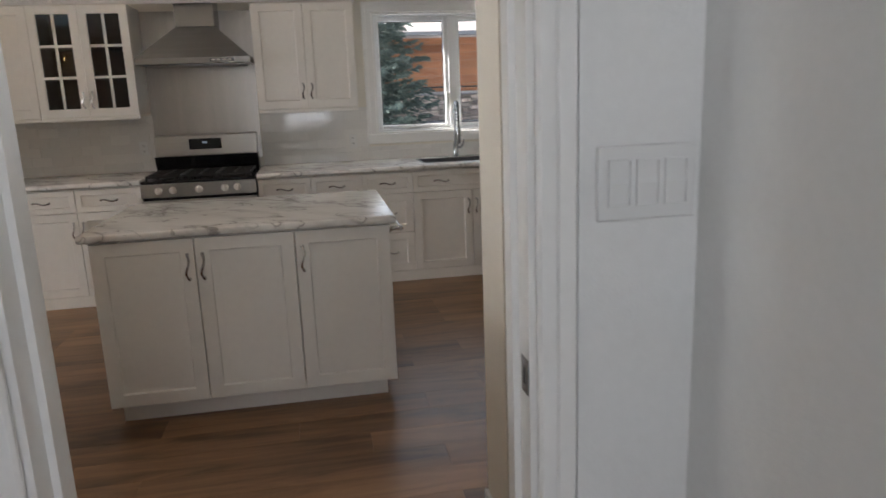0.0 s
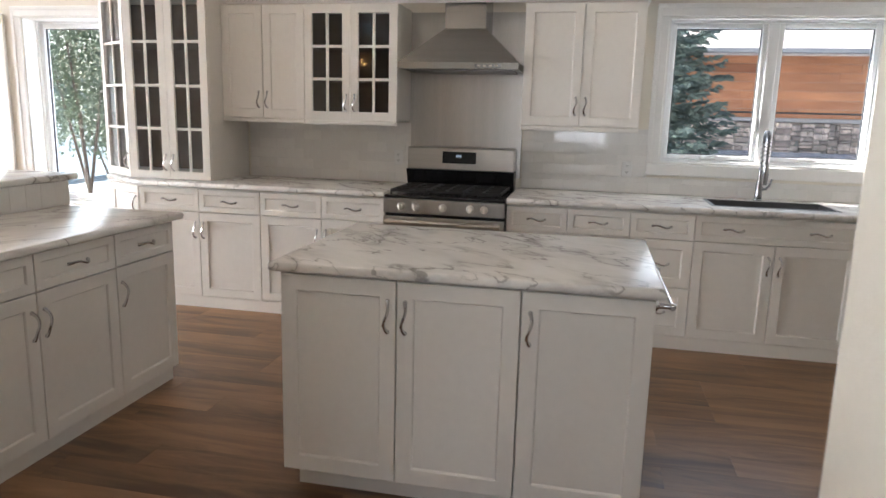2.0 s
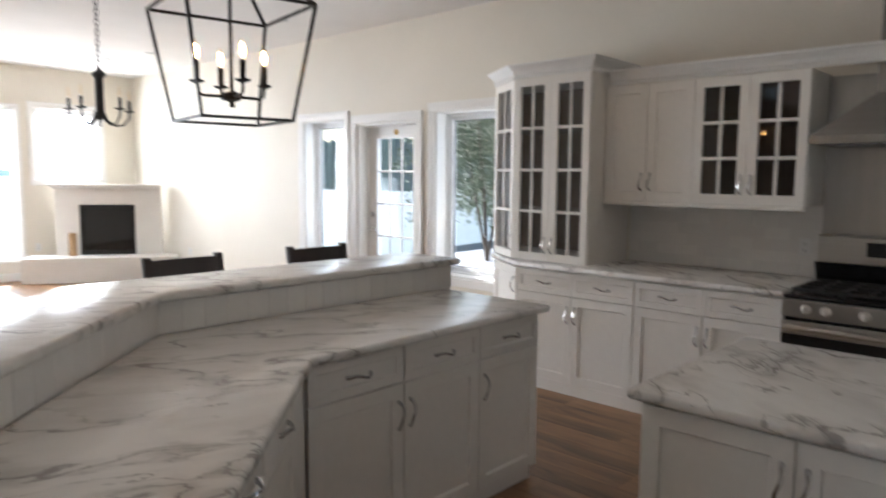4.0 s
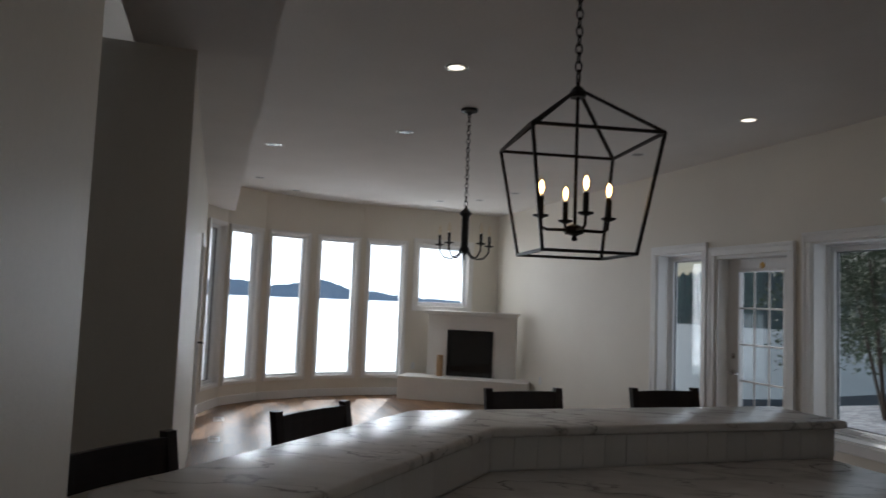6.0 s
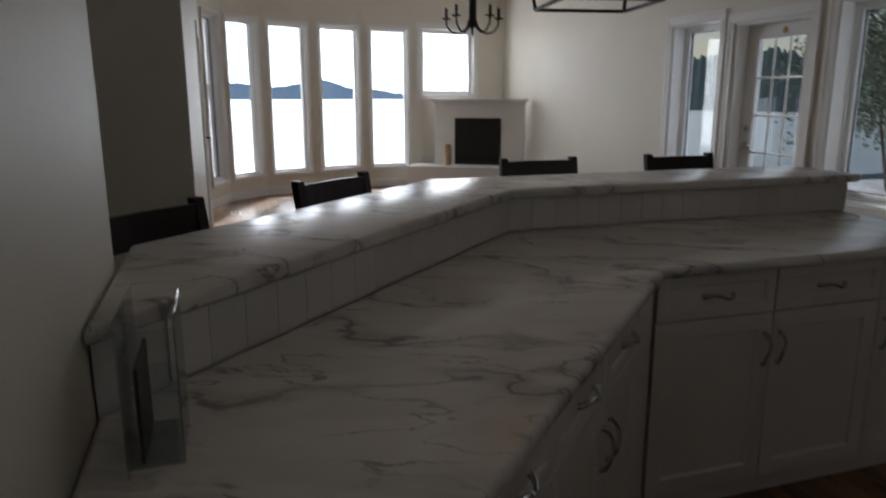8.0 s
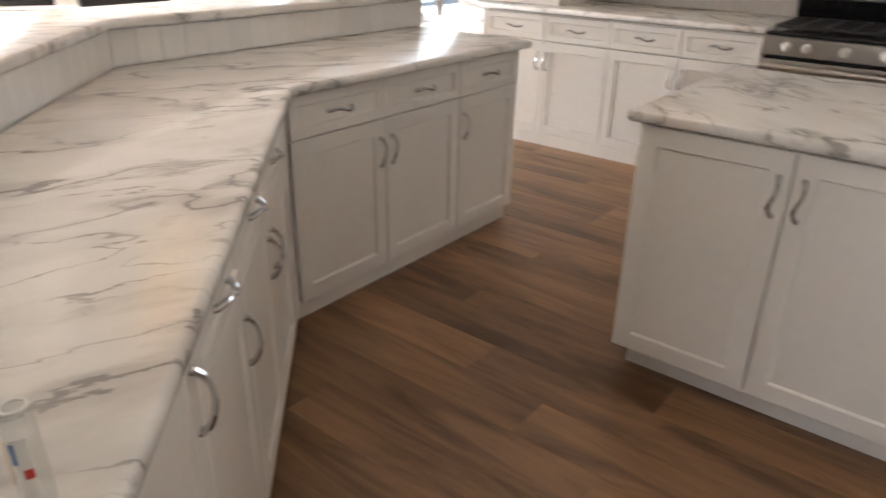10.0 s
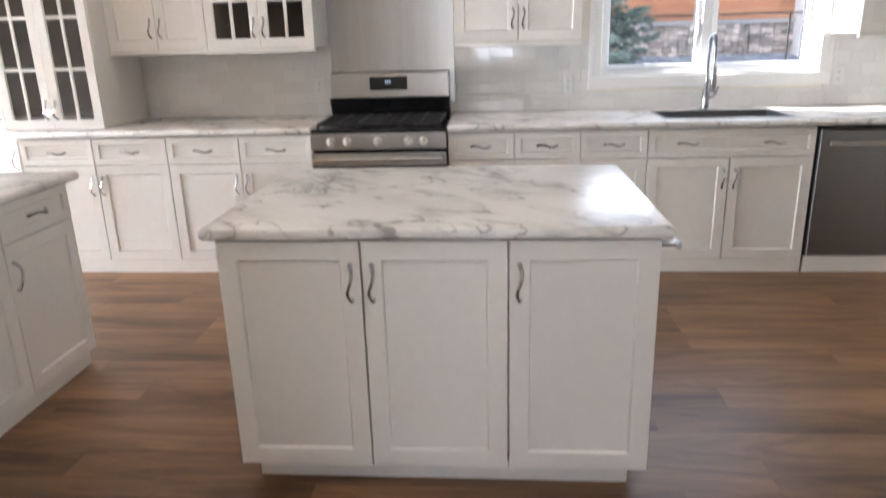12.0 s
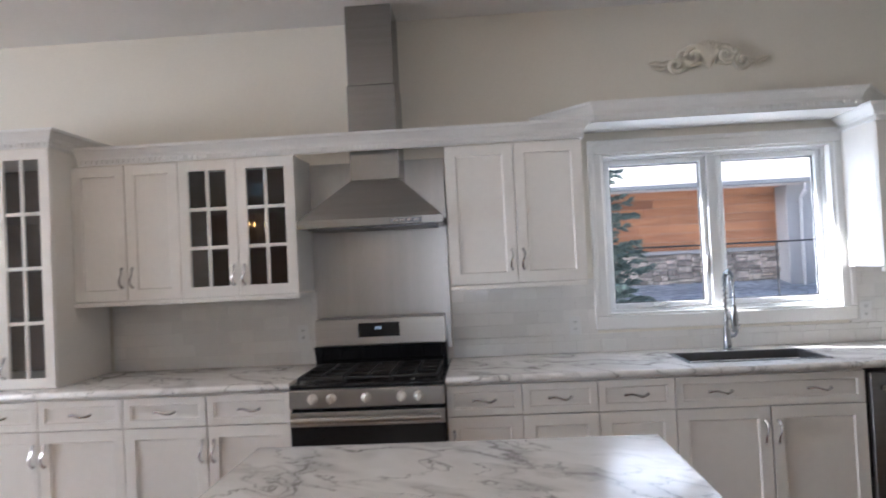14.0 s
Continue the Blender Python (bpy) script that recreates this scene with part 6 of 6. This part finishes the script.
while x < 5.7:
    wide = rr.uniform(0.14, 0.34)
    z = 0.45 + rr.uniform(-0.06, 0.0)
    while z < 1.47:
        hh = rr.uniform(0.045, 0.12)
        cut = rr.uniform(0.3, 0.7) * wide if rr.random() < 0.45 else 0.0
        for a, c in ((x, x + cut), (x + cut, x + wide)):
            if c - a > 0.05:
                box(b, a + rr.uniform(0.0, 0.02) - 0.01, min(c + rr.uniform(-0.012, 0.006), 5.74), rr.uniform(-0.08, -0.03), 0.028, z + 0.006, min(z + hh, 1.488) - 0.006, 0.016)
        z += hh
    x += wide
sm = part("stones", b, STONE, nh, "grey and brown ledge stones")
sm["kind"] = "stuff"
part("ledge", bx(-4.0, 5.74, -0.10, 0.028, 1.49, 1.555, 0.01), GREYSIDE, nh, "pale stone ledge")
b = bmesh.new()
vs = [b.verts.new(p) for p in ((-3.8, -0.75, 2.68), (11.5, -0.75, 2.68), (11.5, 4.5, 5.4), (-3.8, 4.5, 5.4), (-3.8, -0.75, 2.56), (11.5, -0.75, 2.56), (11.5, 4.5, 5.28), (-3.8, 4.5, 5.28))]
for f in ((0, 1, 2, 3), (4, 7, 6, 5), (0, 4, 5, 1), (1, 5, 6, 2), (2, 6, 7, 3), (3, 7, 4, 0)):
    b.faces.new([vs[i] for i in f])
part("roof", b, ROOFM, nh)
part("gutter", bx(-3.8, 11.5, -0.86, -0.755, 2.60, 2.68, 0.01), GUTTER, nh)
b = bmesh.new()
tube(b, [(5.55, -0.80, 2.58), (5.55, -0.80, 2.48), (5.55, -0.60, 2.35), (5.55, -0.60, 0.8)], 0.04, 8)
part("downspout", b, GREYSIDE, nh)
rl = thing("railing", pose(0, 15.2, 0), "thin black metal railing in front of the house", "railing")
b = bmesh.new()
tube(b, [(-3, 0, 1.62), (7, 0, 1.62)], 0.015, 6)
part("top_rail", b, IRON, rl)
for x in (-1.0, 1.8, 4.6):
    b = bmesh.new()
    tube(b, [(x, 0, ground_z(x, 15.2) - 0.05), (x, 0, 1.61)], 0.014, 6)
    part("post", b, IRON, rl)


def spruce(x, y, z, height, radius, seed, mat_needles, label):
    r = random.Random(seed)
    t = thing("spruce_tree", pose(x, y, z), label, "tree")
    b = bmesh.new()
    tube(b, [(0, 0, -0.1), (0.02, 0, height * 0.5), (0, 0.02, height * 0.97)], [0.11, 0.06, 0.012], 8)
    part("trunk", b, BARK, t)
    verts, faces = [], []

    def blade(p, d, L, w, lift):
        side = d.cross(Vector((r.gauss(0, 1), r.gauss(0, 1), r.gauss(0, 1))))
        side = side.normalized() if side.length > 1e-4 else Vector((1, 0, 0))
        k = len(verts)
        m = p + d * L * 0.5 + Vector((0, 0, lift))
        e = p + d * L
        verts.extend([p, m + side * w, e, m - side * w])
        faces.append((k, k + 1, k + 2))
        faces.append((k, k + 2, k + 3))

    zz = 0.15
    while zz < height * 0.97:
        u = zz / height
        reach = radius * (1 - u) ** 0.85 * r.uniform(0.85, 1.1)
        nb = 12 if u < 0.75 else 8
        off = r.uniform(0, 6.28)
        for k in range(nb):
            a = off + 2 * math.pi * k / nb + r.uniform(-0.25, 0.25)
            L = reach * r.uniform(0.75, 1.12)
            d = Vector((math.cos(a), math.sin(a), 0))
            droop = r.uniform(0.12, 0.28)
            n = max(4, int(L / 0.07))
            for j in range(n):
                f = (j + 0.6) / n
                p = d * (L * f) + Vector((0, 0, zz - droop * L * f + 0.22 * L * f * f))
                for s in (-1, 1, 0):
                    aa = a + s * r.uniform(0.5, 0.95)
                    dd = Vector((math.cos(aa), math.sin(aa), r.uniform(-0.6, 0.45))).normalized()
                    ll = r.uniform(0.12, 0.24) * (1.15 - 0.4 * f)
                    blade(p, dd, ll, ll * 0.16, r.uniform(0.0, 0.03))
                    for q in (-1, 1):
                        a3 = aa + q * r.uniform(0.5, 0.9)
                        blade(p + dd * ll * 0.4, Vector((math.cos(a3), math.sin(a3), r.uniform(-0.3, 0.2))).normalized(), ll * 0.6, ll * 0.12, 0.01)
        zz += r.uniform(0.11, 0.17)
    me = bpy.data.meshes.new("crown")
    me.from_pydata([tuple(v) for v in verts], [], faces)
    me.materials.append(mat_needles)
    o = new("crown", me)
    o.parent = t
    return t


spruce(0.85, 13.3, ground_z(0.85, 13.3), 5.0, 1.58, 3, NEEDLE, "blue green spruce tree with drooping needle branches")


def leafy(x, y, z, height, radius, seed, label):
    r = random.Random(seed)
    t = thing("shrub", pose(x, y, z), label, "shrub")
    b = bmesh.new()
    for k in range(5):
        a = 2 * math.pi * k / 5
        tube(b, [(0, 0, -0.1), (0.25 * radius * math.cos(a), 0.25 * radius * math.sin(a), height * 0.4), (0.6 * radius * math.cos(a), 0.6 * radius * math.sin(a), height * 0.8)], [0.035, 0.022, 0.008], 6)
    part("limbs", b, BARK, t)
    verts, faces = [], []
    clumps = [(Vector((r.gauss(0, 0.45) * radius, r.gauss(0, 0.45) * radius, height * r.uniform(0.22, 1.0))), r.uniform(0.25, 0.5)) for _ in range(int(60 * height))]
    for c, cr in clumps:
        for _ in range(45):
            p = c + Vector((r.gauss(0, 1), r.gauss(0, 1), r.gauss(0, 0.8))) * cr * 0.5
            d = Vector((r.gauss(0, 1), r.gauss(0, 1), r.gauss(0, 0.7))).normalized()
            s = d.orthogonal().normalized()
            L = r.uniform(0.06, 0.12)
            k = len(verts)
            verts.extend([p, p + d * L * 0.5 + s * L * 0.3, p + d * L, p + d * L * 0.5 - s * L * 0.3])
            faces.append((k, k + 1, k + 2, k + 3))
    me = bpy.data.meshes.new("crown")
    me.from_pydata([tuple(v) for v in verts], [], faces)
    me.materials.append(LEAF)
    o = new("crown", me)
    o.parent = t


leafy(-4.6, 13.5, -0.35, 3.4, 1.3, 21, "tall leafy green shrub in the garden")
leafy(-10.2, 16.6, -0.35, 6.2, 2.0, 23, "tall leafy green tree beyond the deck")
leafy(-13.0, 21.0, ground_z(-13, 21), 4.2, 2.2, 24, "broad leafy tree clump beyond the deck")
leafy(-8.0, 22.0, -0.35, 4.0, 2.0, 25, "broad leafy tree clump beyond the deck")

# deck outside the garden door
dk = thing("deck", HOME, "grey painted plank deck outside the garden door", "deck")
for k in range(14):
    part("deck_board", bx(-9.5, -3.2, 8.96 + k * 0.145, 9.10 + k * 0.145, -0.12, -0.09), RAILM, dk)
part("deck_base", bx(-9.45, -3.25, 8.98, 10.95, -0.34, -0.121), RAILM, dk)

# ---- pieces of the floor and the tiled walls ----
fl = setting("floor", bx(-11.2, 3.3, 0.5, 8.9, -0.12, -0.006), GASKET, "brown wood plank floor", "floor")
rng = random.Random(7)
PLW, PLL = 0.182, 1.22
PLANKS = {}


def plank_mesh(length):
    key = round(length, 3)
    if key not in PLANKS:
        PLANKS[key] = finish("plank", bx(0.0002, length - 0.0002, 0.0002, PLW - 0.0002, -0.0059, 0.0, 0.0006), FLOORW)
    return PLANKS[key]


far_floor = bmesh.new()
y = 0.55
while y < 8.85:
    x = -11.1 - rng.choice((0.0, 0.31, 0.61, 0.92))
    while x < 3.2:
        if -2.6 < x < 2.0 and 2.3 < y < 8.0:
            p = new("plank", plank_mesh(PLL))
            p.parent = fl
            p.location = (x, y, 0)
        else:
            box(far_floor, max(x, -11.1) + 0.0006, min(x + PLL, 3.25) - 0.0006, y + 0.0006, y + PLW - 0.0006, -0.0059, 0.0)
        x += PLL
    y += PLW
ff = part("far_planks", far_floor, FLOORW, fl)
ff["kind"] = "stuff"

# subway tile behind the worktops, square tile on the bar's step
TLW, TLH = 0.1524, 0.0762
bs = setting("backsplash", bx(-2.284, -0.94, NW - 0.006, NW - 0.0005, CT, 1.385), GROUT, "white glazed subway tile backsplash", "backsplash")
bs2 = setting("backsplash", bx(-0.09, 3.19, NW - 0.006, NW - 0.0005, CT, 1.045), GROUT, "white glazed subway tile backsplash under the window", "backsplash")
bs3 = setting("backsplash", bx(-0.09, 0.812, NW - 0.0062, NW - 0.0004, 1.0455, 1.385), GROUT, "white glazed subway tile backsplash beside the range", "backsplash")
bs4 = setting("backsplash", bx(2.33, 3.19, NW - 0.0062, NW - 0.0004, 1.0455, 1.385), GROUT, "white glazed subway tile backsplash beside the window", "backsplash")
TILES = {}


def tile_mesh(w, h):
    key = (round(w, 3), round(h, 3))
    if key not in TILES:
        TILES[key] = finish("tile", bx(0.0005, w - 0.0005, -0.0055, 0.0, 0.0005, h - 0.0005, 0.0009), TILE)
    return TILES[key]


def tile_field(parent, x0, x1, z0, z1):
    r = 0
    z = z0
    while z < z1 - 0.02:
        h = min(TLH, z1 - z)
        x = x0 - (TLW / 2 if r % 2 else 0)
        while x < x1 - 0.012:
            a, c = max(x, x0), min(x + TLW, x1)
            if c - a > 0.012:
                p = new("tile", tile_mesh(c - a, h))
                p.parent = parent
                p.matrix_basis = pose(a, NW - 0.006, z, rng.uniform(-0.25, 0.25), 0, rng.uniform(-0.25, 0.25))
            x += TLW
        z += h
        r += 1


tile_field(bs, -2.282, -0.945, CT + 0.001, 1.383)
tile_field(bs2, -0.088, 3.18, CT + 0.001, 1.044)
tile_field(bs3, -0.088, 0.81, 1.047, 1.383)
tile_field(bs4, 2.332, 3.18, 1.047, 1.383)
step = bpy.data.objects["wall_bar"]
sq = 0.1016
for k in range(17):
    p = new("tile", tile_mesh(sq, 0.124))
    p.parent = step
    p.matrix_basis = pose(-2.3895, 5.075 + k * sq, 0.918, 0, 0, 90)
for k in range(17):
    p = new("tile", tile_mesh(sq, 0.124))
    p.parent = step
    uu = 0.06 + k * sq
    p.matrix_basis = pose(-1.15 - uu * math.sqrt(0.5) + 0.0005, 3.8305 + uu * math.sqrt(0.5) + 0.0005, 0.918, 0, 0, 135)
